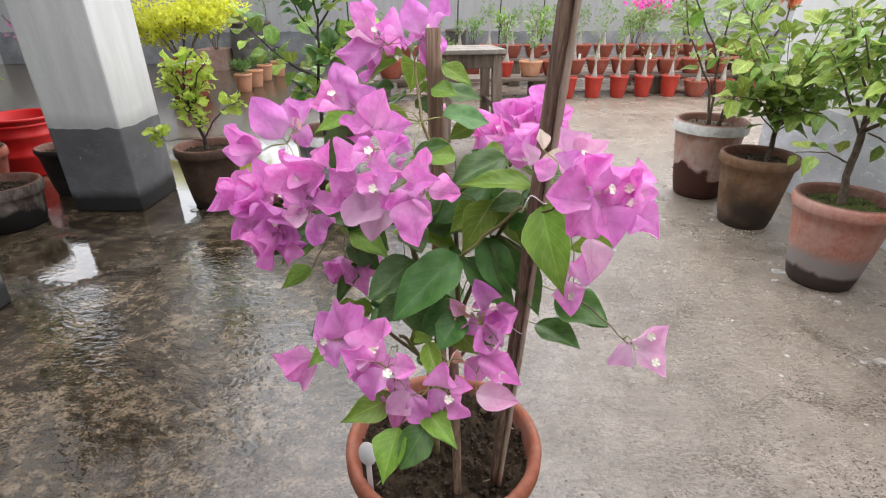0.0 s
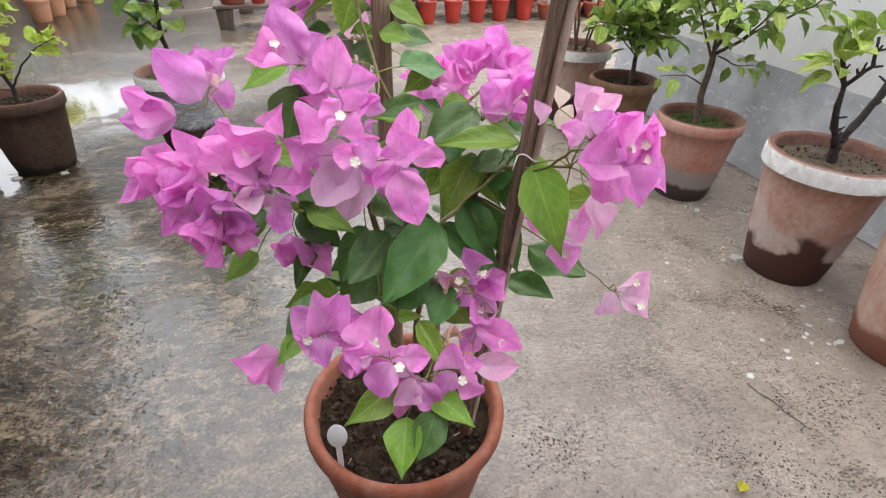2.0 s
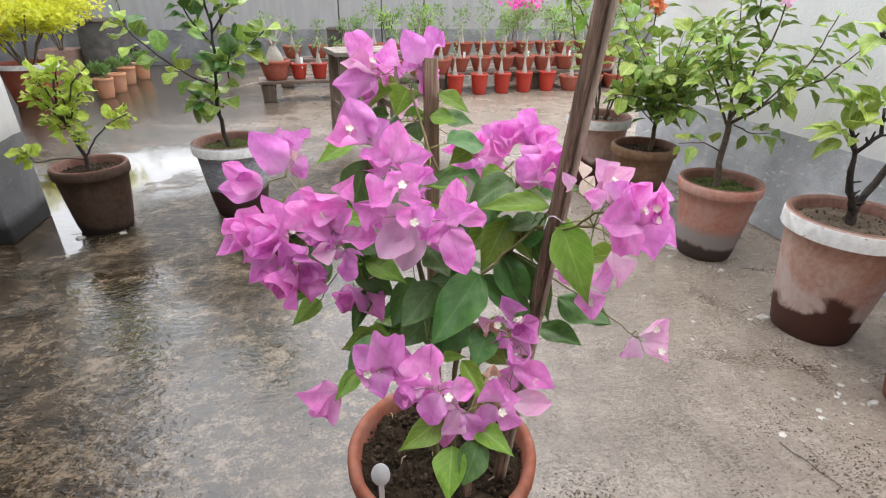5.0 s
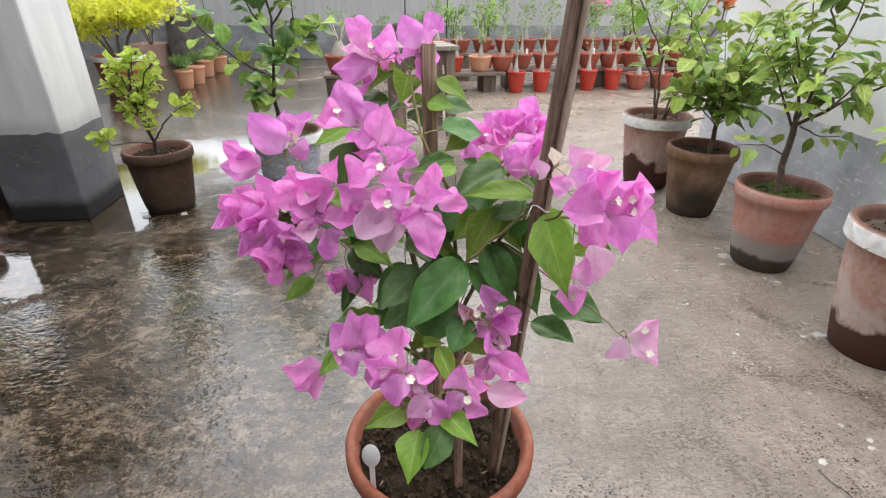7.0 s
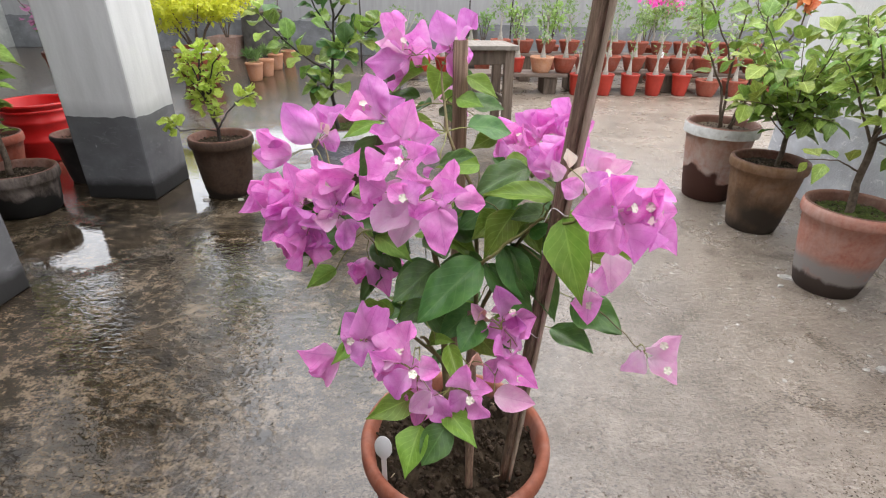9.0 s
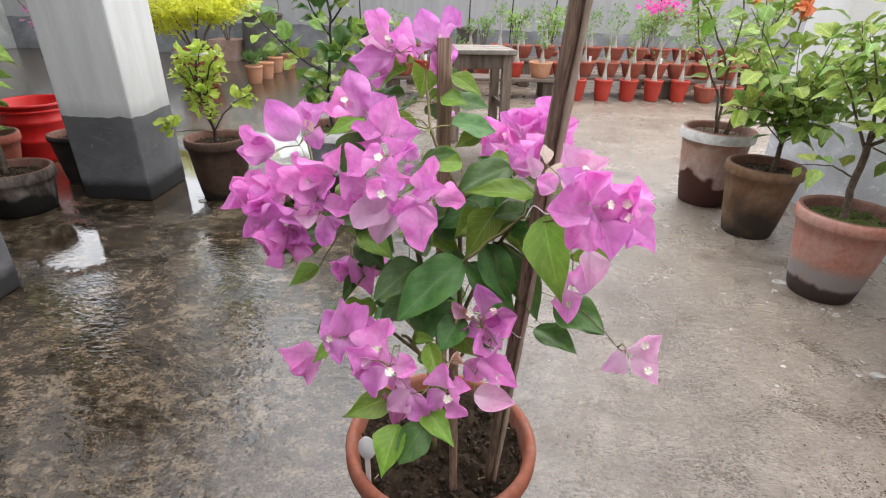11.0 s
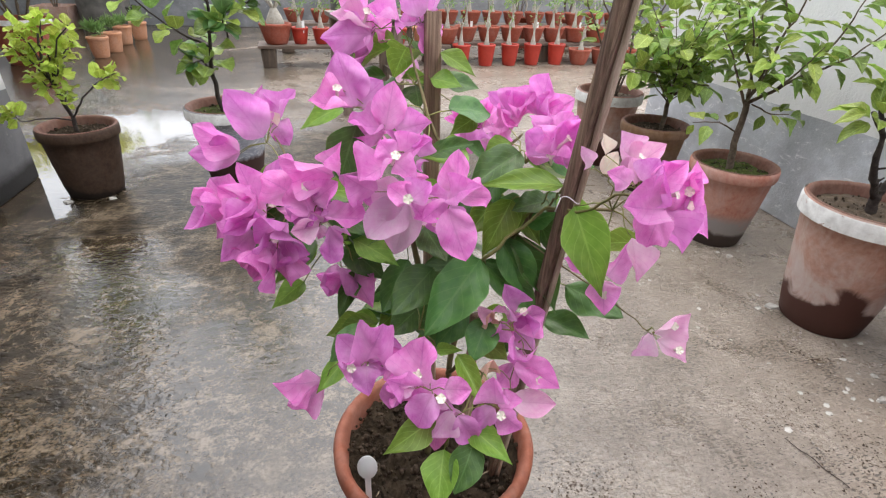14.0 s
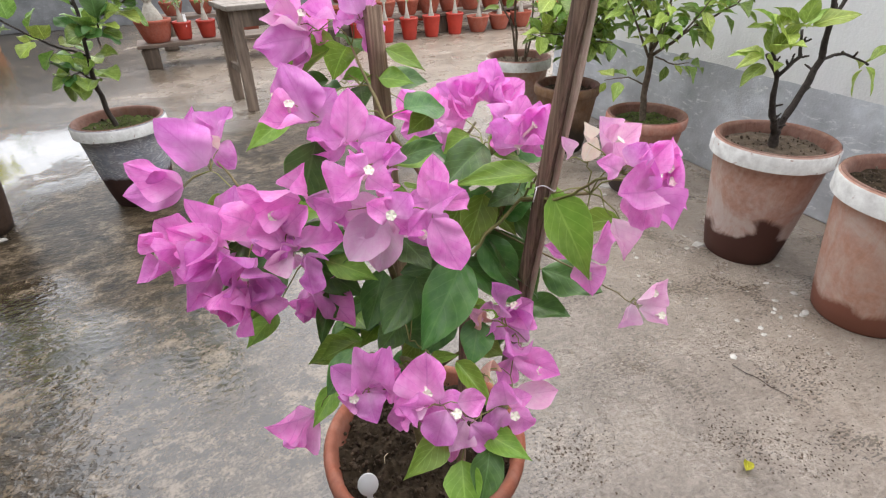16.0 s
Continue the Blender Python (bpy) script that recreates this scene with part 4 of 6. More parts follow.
# lower right
cluster(0.0)
bract(0.212, 0.622, 0.616, 0.224, 0.618, 0.656, 0.026)
bract(0.206, 0.630, 0.606, 0.178, 0.650, 0.622, 0.022)
bract(0.211, 0.627, 0.608, 0.205, 0.602, 0.585, 0.031)
bract(0.214, 0.602, 0.670, 0.215, 0.580, 0.638, 0.018, PALE)
bract(0.272, 0.610, 0.547, 0.251, 0.604, 0.524, 0.025, PALE)
bract(0.277, 0.606, 0.540, 0.305, 0.588, 0.522, 0.025, PALE)
bract(0.274, 0.610, 0.547, 0.302, 0.601, 0.575, 0.016, PALE)
# foot right
cluster(0.3)
bract(0.121, 0.636, 0.566, 0.112, 0.639, 0.603, 0.027)
bract(0.120, 0.633, 0.559, 0.157, 0.634, 0.568, 0.030)
bract(0.118, 0.632, 0.560, 0.096, 0.623, 0.548, 0.018)
bract(0.141, 0.612, 0.537, 0.135, 0.635, 0.569, 0.038)
bract(0.123, 0.608, 0.529, 0.157, 0.577, 0.518, 0.029)
bract(0.114, 0.588, 0.495, 0.156, 0.575, 0.497, 0.026, PALE)
bract(0.102, 0.636, 0.562, 0.086, 0.638, 0.580, 0.013, PALE)
# foot
cluster()
bract(-0.031, 0.609, 0.547, -0.013, 0.601, 0.596, 0.030)
bract(-0.034, 0.605, 0.547, -0.055, 0.607, 0.551, 0.019)
bract(-0.029, 0.604, 0.547, -0.029, 0.582, 0.532, 0.027)
bract(-0.024, 0.625, 0.538, 0.006, 0.620, 0.547, 0.022)
bract(0.014, 0.568, 0.549, 0.023, 0.590, 0.586, 0.042)
bract(0.035, 0.550, 0.561, 0.056, 0.541, 0.566, 0.022)
bract(0.025, 0.551, 0.556, 0.012, 0.544, 0.526, 0.028)
bract(0.038, 0.573, 0.517, 0.030, 0.556, 0.478, 0.027)
bract(0.010, 0.555, 0.561, -0.005, 0.557, 0.563, 0.009, PALE)
bract(0.085, 0.553, 0.532, 0.082, 0.559, 0.559, 0.028)
bract(0.088, 0.550, 0.528, 0.106, 0.539, 0.512, 0.027)
bract(0.084, 0.552, 0.528, 0.062, 0.551, 0.507, 0.018)
bract(-0.077, 0.663, 0.480, -0.124, 0.656, 0.489, 0.018, None, 0)
bract(-0.074, 0.660, 0.474, -0.113, 0.655, 0.456, 0.022, None, 0)
bract(-0.040, 0.749, 0.565, -0.017, 0.704, 0.543, 0.028)
bract(-0.049, 0.743, 0.557, -0.076, 0.741, 0.566, 0.011)
bract(-0.053, 0.754, 0.571, -0.065, 0.736, 0.540, 0.018)
bract(0.010, 0.566, 0.552, -0.014, 0.556, 0.574, 0.026)
bract(0.002, 0.590, 0.545, -0.010, 0.575, 0.520, 0.026)
bract(0.050, 0.556, 0.520, 0.066, 0.548, 0.494, 0.024)
bract(0.046, 0.560, 0.522, 0.026, 0.548, 0.505, 0.026, PALE)
bract(0.132, 0.606, 0.535, 0.112, 0.590, 0.548, 0.026)
# buds
cluster()
bract(0.053, 0.914, 0.740, 0.061, 0.922, 0.770, 0.024, PALE)
bract(0.040, 0.916, 0.741, 0.036, 0.922, 0.761, 0.016, PALE)
floret(-0.005, 0.814, 0.834)
floret(0.055, 0.821, 0.836)
floret(-0.073, 0.678, 0.701)
floret(0.013, 0.563, 0.568)
floret(0.030, 0.540, 0.561)
floret(-0.043, 0.598, 0.552)
floret(0.086, 0.540, 0.531)
floret(0.131, 0.626, 0.578)
floret(0.106, 0.629, 0.572)
floret(0.140, 0.585, 0.522)
floret(0.288, 0.600, 0.562)
floret(0.292, 0.587, 0.540)
floret(0.196, 0.803, 0.748)
floret(-0.040, 0.721, 0.778)
floret(-0.173, 0.729, 0.660)
floret(0.163, 0.690, 0.719)
floret(0.229, 0.565, 0.731)
floret(0.230, 0.560, 0.721)
floret(0.037, 0.622, 0.686)
floret(0.006, 0.657, 0.735)
floret(0.013, 0.627, 0.707)
floret(0.207, 0.611, 0.601)
floret(-0.031, 0.624, 0.559)
floret(-0.111, 0.726, 0.664)
leaf(0.094, 0.670, 0.616, 0.031, 0.618, 0.570, 0.050, front=(-0.1, -0.75, 0.6))
leaf(0.175, 0.645, 0.684, 0.195, 0.602, 0.612, 0.048, True, front=(-0.25, -0.9, 0.2))
leaf(0.168, 0.661, 0.698, 0.098, 0.693, 0.688, 0.032, True, front=(0.0, -0.45, 0.9))
leaf(0.129, 0.697, 0.627, 0.184, 0.670, 0.543, 0.038, front=(0.35, -0.7, 0.5))
leaf(0.100, 0.690, 0.602, 0.156, 0.655, 0.548, 0.034, front=(0.1, -0.7, 0.7))
leaf(0.212, 0.702, 0.552, 0.258, 0.650, 0.540, 0.044, front=(0.0, -0.7, 0.75))
leaf(-0.024, 0.715, 0.745, -0.042, 0.728, 0.688, 0.042, front=(-0.2, -0.9, 0.2))
leaf(0.132, 0.700, 0.668, 0.100, 0.680, 0.616, 0.040, True, front=(-0.3, -0.8, 0.3))
leaf(0.146, 0.730, 0.708, 0.088, 0.700, 0.684, 0.040, front=(-0.1, -0.6, 0.8))
leaf(0.090, 0.737, 0.708, 0.042, 0.722, 0.708, 0.034, True, front=(0.0, -0.75, 0.65))
leaf(0.168, 0.690, 0.669, 0.128, 0.680, 0.666, 0.028, front=(0.0, -0.6, 0.8))
leaf(0.130, 0.742, 0.670, 0.070, 0.722, 0.634, 0.042, front=(-0.1, -0.6, 0.8))
leaf(0.245, 0.625, 0.650, 0.210, 0.660, 0.630, 0.026, True, front=(0.0, -0.7, 0.7))
leaf(0.150, 0.760, 0.690, 0.112, 0.765, 0.640, 0.036, front=(-0.2, -0.8, 0.5))
leaf(0.165, 0.740, 0.650, 0.185, 0.700, 0.600, 0.036, front=(0.1, -0.8, 0.5))
leaf(0.150, 0.775, 0.705, 0.118, 0.770, 0.690, 0.030, True, front=(0.0, -0.7, 0.7))
leaf(0.172, 0.770, 0.700, 0.196, 0.758, 0.672, 0.030, True, front=(0.1, -0.8, 0.5))
leaf(0.112, 0.790, 0.730, 0.082, 0.780, 0.715, 0.028, True, front=(-0.1, -0.7, 0.7))
leaf(0.140, 0.720, 0.650, 0.165, 0.690, 0.618, 0.034, True, front=(0.1, -0.8, 0.5))
leaf(0.118, 0.720, 0.655, 0.086, 0.700, 0.630, 0.036, True, front=(-0.1, -0.8, 0.5))
leaf(0.060, 0.800, 0.770, 0.092, 0.788, 0.764, 0.028, True, front=(0.0, -0.6, 0.8))
leaf(0.090, 0.640, 0.540, 0.118, 0.622, 0.520, 0.030, True, front=(0.0, -0.7, 0.7))
leaf(0.098, 0.640, 0.560, 0.076, 0.610, 0.536, 0.034, front=(-0.1, -0.7, 0.7))
leaf(0.120, 0.690, 0.628, 0.150, 0.665, 0.572, 0.038, front=(0.0, -0.85, 0.5))
leaf(0.038, 0.691, 0.646, 0.054, 0.657, 0.626, 0.031)
leaf(-0.042, 0.768, 0.589, -0.003, 0.718, 0.571, 0.035)
leaf(0.028, 0.735, 0.582, -0.005, 0.693, 0.544, 0.035)
leaf(0.046, 0.674, 0.607, 0.001, 0.641, 0.579, 0.039)
leaf(-0.029, 0.746, 0.565, -0.053, 0.708, 0.531, 0.022)
leaf(-0.090, 0.737, 0.561, -0.124, 0.716, 0.543, 0.027, young=True)
leaf(0.033, 0.692, 0.543, 0.001, 0.673, 0.527, 0.030)
leaf(0.094, 0.700, 0.536, 0.052, 0.669, 0.508, 0.035)
leaf(0.046, 0.641, 0.526, 0.069, 0.626, 0.535, 0.015, young=True)
leaf(0.062, 0.615, 0.540, 0.079, 0.570, 0.511, 0.023, young=True)
leaf(0.194, 0.715, 0.496, 0.238, 0.674, 0.491, 0.035)
leaf(0.154, 0.829, 0.654, 0.113, 0.831, 0.686, 0.033)
leaf(0.045, 0.713, 0.716, 0.082, 0.690, 0.732, 0.022)
leaf(0.149, 0.690, 0.645, 0.174, 0.677, 0.661, 0.027)
leaf(0.032, 0.566, 0.510, -0.017, 0.545, 0.496, 0.031, young=True)
leaf(0.037, 0.547, 0.487, 0.025, 0.510, 0.455, 0.037, young=True)
leaf(0.061, 0.560, 0.502, 0.093, 0.522, 0.489, 0.027, young=True)
leaf(0.065, 0.545, 0.495, 0.042, 0.516, 0.468, 0.032)
leaf(-0.048, 0.672, 0.499, -0.080, 0.648, 0.478, 0.024, young=True)
leaf(-0.028, 0.645, 0.565, -0.061, 0.621, 0.544, 0.025)
leaf(0.008, 0.823, 0.459, -0.032, 0.800, 0.441, 0.033)
leaf(0.037, 0.868, 0.757, 0.071, 0.836, 0.754, 0.024, young=True)
leaf(-0.036, 0.810, 0.738, -0.079, 0.788, 0.721, 0.027, young=True)
leaf(0.107, 0.674, 0.502, 0.137, 0.653, 0.510, 0.029)


def wood_of_bougainvillea():
    """Woody stems from the soil into the crown, twigs to every bract and leaf."""
    knots = [Vector(p) for p in ((0.085, 0.755, 0.40), (0.095, 0.735, 0.50), (0.05, 0.75, 0.52), (0.115, 0.70, 0.58), (0.03, 0.745, 0.62), (0.09, 0.74, 0.66), (0.155, 0.69, 0.66), (-0.05, 0.73, 0.62), (0.05, 0.76, 0.74), (0.15, 0.72, 0.70), (0.20, 0.62, 0.69), (-0.08, 0.74, 0.66), (0.045, 0.82, 0.76), (0.04, 0.82, 0.80), (0.12, 0.62, 0.56), (0.03, 0.66, 0.54), (0.0, 0.70, 0.52), (0.03, 0.615, 0.535), (0.085, 0.60, 0.525), (-0.035, 0.645, 0.535), (0.13, 0.625, 0.54))]
    stems = []
    for pts, r0, r1 in (
        (((0.095, 0.765, 0.19), (0.088, 0.755, 0.40), (0.095, 0.735, 0.50), (0.09, 0.74, 0.66), (0.05, 0.76, 0.74), (0.04, 0.82, 0.80)), 0.0048, 0.0012),
        (((0.065, 0.76, 0.19), (0.055, 0.755, 0.40), (0.05, 0.75, 0.52), (0.03, 0.745, 0.62), (-0.05, 0.73, 0.63), (-0.08, 0.74, 0.66)), 0.006, 0.0015),
        (((0.095, 0.735, 0.48), (0.115, 0.70, 0.58), (0.155, 0.69, 0.66), (0.20, 0.62, 0.69)), 0.0032, 0.0014),
        (((0.088, 0.755, 0.38), (0.10, 0.70, 0.46), (0.12, 0.62, 0.55)), 0.003, 0.0016),
        (((0.06, 0.755, 0.38), (0.03, 0.70, 0.48), (0.03, 0.64, 0.53)), 0.003, 0.0016),
        (((0.055, 0.755, 0.40), (0.0, 0.72, 0.48), (-0.05, 0.68, 0.50)), 0.003, 0.0016),
        (((0.14, 0.69, 0.63), (0.19, 0.66, 0.60), (0.235, 0.63, 0.575), (0.268, 0.604, 0.550)), 0.0012, 0.0006),
        (((-0.05, 0.73, 0.63), (-0.09, 0.76, 0.69), (-0.11, 0.80, 0.71)), 0.0016, 0.0009),
        (((0.085, 0.695, 0.575), (0.100, 0.672, 0.615), (0.128, 0.672, 0.645), (0.157, 0.668, 0.671), (0.183, 0.632, 0.684), (0.186, 0.600, 0.715), (0.205, 0.575, 0.722)), 0.0023, 0.0010),
        (((0.157, 0.668, 0.671), (0.165, 0.664, 0.685), (0.168, 0.661, 0.698)), 0.0014, 0.0010),
        (((0.09, 0.74, 0.66), (0.15, 0.79, 0.69), (0.18, 0.82, 0.70)), 0.003, 0.0015),
    ):
        pts = [Vector(p) - O for p in pts]
        fine = []
        for a, b in zip(pts, pts[1:]):
            for k in range(4):
                fine.append(a.lerp(b, k / 4) + Vector([rnd.uniform(-0.0015, 0.0015) for _ in range(3)]))
        fine.append(pts[-1])
        n = len(fine) - 1
        stems.append(tube(bmesh.new(), fine, [r0 + (r1 - r0) * i / n for i in range(n + 1)], 8, 0.08))
    part("stem", stems[:8] + stems[10:], TWIG_BARK, bougainvillea, "brown woody stems")
    part("stem", stems[8:10], GREEN_BARK, bougainvillea, "greenish young branch")
    bm = bmesh.new()
    for group in CLUSTERS:
        left = list(group)
        while left:
            near = [p for p in left if (p - left[0]).length < 0.045]
            left = [p for p in left if p not in near]
            heart = sum(near, Vector()) / len(near)
            k = min(knots, key=lambda q: (q - heart).length)
            if heart.x > 0.25:
                k = Vector((0.262, 0.606, 0.554))
            heart = heart.lerp(k, 0.12)
            tube(bm, [p - O for p in bend(k, heart, 0.010, 5, 0.003)], [0.0008, 0.0007, 0.0006, 0.0006, 0.0005, 0.0005], 5)
            for p in near:
                tube(bm, [heart - O, p.lerp(heart, 0.4) + Vector((0, 0, 0.003)) - O, p - O], [0.0006, 0.0005, 0.0004], 5)
    for b in FEET:
        k = min(knots, key=lambda q: (q - b).length)
        tube(bm, [p - O for p in bend(k, b, 0.006, 4, 0.002)], [0.0009, 0.0008, 0.0007, 0.0007, 0.0006], 5)
    tagged(part("twig", bm, STEM, bougainvillea, "thin yellowish-green twigs"), kind="stuff")
    for i in range(95):
        k = rnd.choice([q for q in knots if q.y > 0.67 and (i % 2 or 0.47 < q.z < 0.7)])
        a = rnd.uniform(-0.6, math.pi + 0.6)
        d = Vector((math.cos(a), math.sin(a), rnd.uniform(-0.4, 0.35))).normalized()
        s = rnd.uniform(0.042, 0.066)
        base = k + d * rnd.uniform(0.01, 0.035)
        set_blade("leaf", rnd.choice(LEAVES + YOUNG), bougainvillea, base - O, d + Vector((0, 0, -0.3)), Vector((rnd.uniform(-0.3, 0.3), -0.5, 0.8)), s, rnd.uniform(0.9, 1.15))


wood_of_bougainvillea()


def clods():
    bm = bmesh.new()
    for i in range(900):
        a, q = rnd.uniform(0, 2 * math.pi), 0.132 * math.sqrt(rnd.random())
        s = rnd.uniform(0.0012, 0.005) * (1.7 if rnd.random() < 0.1 else 0.9)
        m = pose(q * math.cos(a), q * math.sin(a), 0.213 + rnd.uniform(-0.002, 0.006), rnd.uniform(0, 90), rnd.uniform(0, 90), 0) @ Matrix.Diagonal((s, s * rnd.uniform(0.6, 1.2), s * rnd.uniform(0.5, 0.9), 1))
        bmesh.ops.create_icosphere(bm, subdivisions=1, radius=1.0, matrix=m)
    return bm


tagged(part("loose_soil", clods(), SOIL_CRUMB, bougainvillea, "dark crumbs of soil"), kind="stuff")

bm = bmesh.new()
for i in range(9):
    a, q, w = rnd.uniform(0, 6.28), 0.125 * math.sqrt(rnd.random()), rnd.uniform(0, 6.28)
    c, n = Vector((q * math.cos(a), q * math.sin(a), 0.222)), rnd.uniform(0.008, 0.022)
    tube(bm, [c, c + Vector((math.cos(w) * n * 0.5, math.sin(w) * n * 0.5, 0.003)), c + Vector((math.cos(w + 0.3) * n, math.sin(w + 0.3) * n, 0.0))], 0.0009, 5)
tagged(part("straw", bm, STRAW, bougainvillea, "bits of dry straw on the soil"), kind="stuff")

tag = thing("plant_marker", (-0.032, 0.694, 0.205), "white plastic plant marker with a round head", "plant marker", turn=-8)
bm = bmesh.new()
lathe(bm, [(0, -0.0012), (0.0165, -0.0012), (0.0175, 0), (0.0165, 0.0012), (0, 0.0012)], 24)
bmesh.ops.transform(bm, matrix=pose(0, 0, 0.078, 80, 0, 0) @ Matrix.Diagonal((0.78, 1.15, 1, 1)), verts=bm.verts)
part("head", bm, WHITE_PLASTIC, tag)
bm = bmesh.new()
block(bm, (-0.004, -0.0012, -0.005), (0.004, 0.0012, 0.062), 0.0008)
part("stem", bm, WHITE_PLASTIC, tag, smooth=False)

for c, r in (((0.1725, 0.652, 0.690), 0.0095), ((0.164, 0.673, 0.52), 0.0095)):
    bm = bmesh.new()
    c = Vector(c) - O
    tube(bm, [c + Vector((r * math.cos(a), r * math.sin(a), 0.004 * math.sin(2 * a))) for a in [2 * math.pi * k / 18 for k in range(19)]], 0.00055, 5)
    tube(bm, [c + Vector((-r, 0, 0)), c + Vector((-r - 0.002, -0.002, -0.003)), c + Vector((-r - 0.006, -0.005, -0.012))], 0.0006, 5)
    part("tie", bm, WHITE_PLASTIC, long_stake, "white string tie")

for foot, tip in (((0.086, 0.612, 0.518), (0.093, 0.604, 0.545)), ((0.056, 0.562, 0.500), (0.068, 0.552, 0.478)), ((0.093, 0.642, 0.554), (0.099, 0.637, 0.578))):
    a, b = Vector(foot), Vector(tip)
    set_blade("bract", PEACH, bougainvillea, a - O, b - a, (0.3, -0.8, 0.4), (b - a).length, 1.0, "small peach-coloured young bract")


# ---------------- other potted plants ----------------
def potted(name, x, y, r, h, material, label, band=0.0, soil=None, group="", turn=0.0, foot=0.66, lip_h=0.045, pot_label=""):
    t = thing(name, (x, y, 0), label, "potted plant", group, turn)
    pot = clay_pot(t, r, h, material, lip_h=lip_h, foot=foot, label=pot_label)
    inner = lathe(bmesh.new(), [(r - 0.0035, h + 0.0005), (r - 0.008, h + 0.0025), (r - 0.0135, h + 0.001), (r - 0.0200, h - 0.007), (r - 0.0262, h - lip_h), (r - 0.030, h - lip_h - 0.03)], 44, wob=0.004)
    part("inner_wall", inner, CLAY_RIM_INSIDE, pot, "darker brown inside of the rim")
    if band:
        lime_band(pot, r, h, band)
    soil_bed(t, r * 0.88, h - 0.034, soil or SOIL_DRY, 0.011, seg=44, rings=14)
    bm = bmesh.new()
    for i in range(150):
        a, q = rnd.uniform(0, 6.283), r * 0.82 * math.sqrt(rnd.random())
        s = rnd.uniform(0.0015, 0.005) * (1.8 if rnd.random() < 0.08 else 1)
        m = pose(q * math.cos(a), q * math.sin(a), h - 0.031 + rnd.uniform(-0.002, 0.007), rnd.uniform(0, 90), rnd.uniform(0, 90), 0) @ Matrix.Diagonal((s, s * 0.8, s * 0.6, 1))
        bmesh.ops.create_icosphere(bm, subdivisions=1, radius=1.0, matrix=m)
    tagged(part("loose_soil", bm, SOIL_PEBBLE, t, "crumbs of soil and small stones"), kind="stuff")
    return t


def limb(bm, pts, r0, r1, seg=7, knobs=0.08):
    """Adds a crooked limb through the points, thinning from r0 to r1; returns its fine points."""
    pts = [Vector(p) for p in pts]
    fine = []
    for a, b in zip(pts, pts[1:]):
        for k in range(4):
            p = a.lerp(b, k / 4)
            fine.append(p + Vector([rnd.uniform(-1, 1) for _ in range(3)]) * (a - b).length * 0.025)
    fine.append(pts[-1])
    n = len(fine) - 1
    one = bmesh.new() if isinstance(bm, list) else bm
    tube(one, fine, [r0 + (r1 - r0) * i / n for i in range(n + 1)], seg, knobs)
    if isinstance(bm, list):
        bm.append(one)
    return fine


def join_all(many):
    """One bmesh out of several."""
    out = bmesh.new()
    for one in many:
        me = bpy.data.meshes.new("joined")
        one.to_mesh(me)
        one.free()
        out.from_mesh(me)
        bpy.data.meshes.remove(me)
    return out


def spray(t, fine, meshes, count, size, start=0.35, droop=0.3, spread=1.0, name="leaf", tuft=False):
    """Leaves set round the outer part of a limb, each on its own."""
    n = len(fine) - 1
    turn = rnd.uniform(0, 6)
    for i in range(count):
        u = start + (1 - start) * ((i + rnd.random()) / count if not tuft else 1 - 0.25 * rnd.random())
        k = min(int(u * n), n - 1)
        p = fine[k].lerp(fine[k + 1], u * n - k)
        ax = (fine[k + 1] - fine[k]).normalized()
        turn += 2.4 + rnd.uniform(-0.4, 0.4)
        s1 = ax.orthogonal().normalized()
        rad = s1 * math.cos(turn) + ax.cross(s1) * math.sin(turn)
        along = rad * spread + ax * rnd.uniform(0.2, 0.9) + Vector((0, 0, rnd.uniform(-droop, 0.35 - droop * 0.3)))
        s = size * rnd.uniform(0.65, 1.2)
        face = Vector((rnd.uniform(-0.4, 0.4), rnd.uniform(-0.6, 0.2), 1.0))
        set_blade(name, rnd.choice(meshes), t, p + along.normalized() * s * 0.22, along, face, s, rnd.uniform(0.85, 1.15))


def foliage(t, centre, radii, count, size, material, width=0.5, name="foliage", label="", up=0.3, hollow=0.35, stretch=1.0):
    """Many small leaves in an uneven crown, joined into one part."""
    bm = bmesh.new()
    c = Vector(centre)
    lobes = [(c + Vector([rnd.uniform(-0.55, 0.55) * radii[k] for k in range(3)]), rnd.uniform(0.4, 0.75)) for _ in range(7)]
    for i in range(count):
        lc, q = rnd.choice(lobes)
        d = Vector([rnd.gauss(0, 1) for _ in range(3)]).normalized()
        p = lc + Vector([d[k] * radii[k] * q * rnd.uniform(hollow, 1.0) for k in range(3)])
        y = (d * 0.6 + Vector((rnd.uniform(-1, 1), rnd.uniform(-1, 1), up + rnd.uniform(-0.9, 0.7)))).normalized()
        f = Vector((rnd.uniform(-0.7, 0.7), rnd.uniform(-0.9, 0.4), 0.9))
        x = y.cross(f).normalized()
        z = x.cross(y)
        s = size * rnd.uniform(0.6, 1.25)
        w = s * width * 0.5
        vs = [bm.verts.new(p + o) for o in (Vector(), x * w + y * s * 0.4 + z * s * 0.08, y * s * stretch, -x * w + y * s * 0.4 + z * s * 0.08, y * s * 0.45)]
        bm.faces.new((vs[0], vs[1], vs[4]))
        bm.faces.new((vs[1], vs[2], vs[4]))
        bm.faces.new((vs[0], vs[4], vs[3]))
        bm.faces.new((vs[4], vs[2], vs[3]))
    return tagged(part(name, bm, material, t, label), kind="stuff")


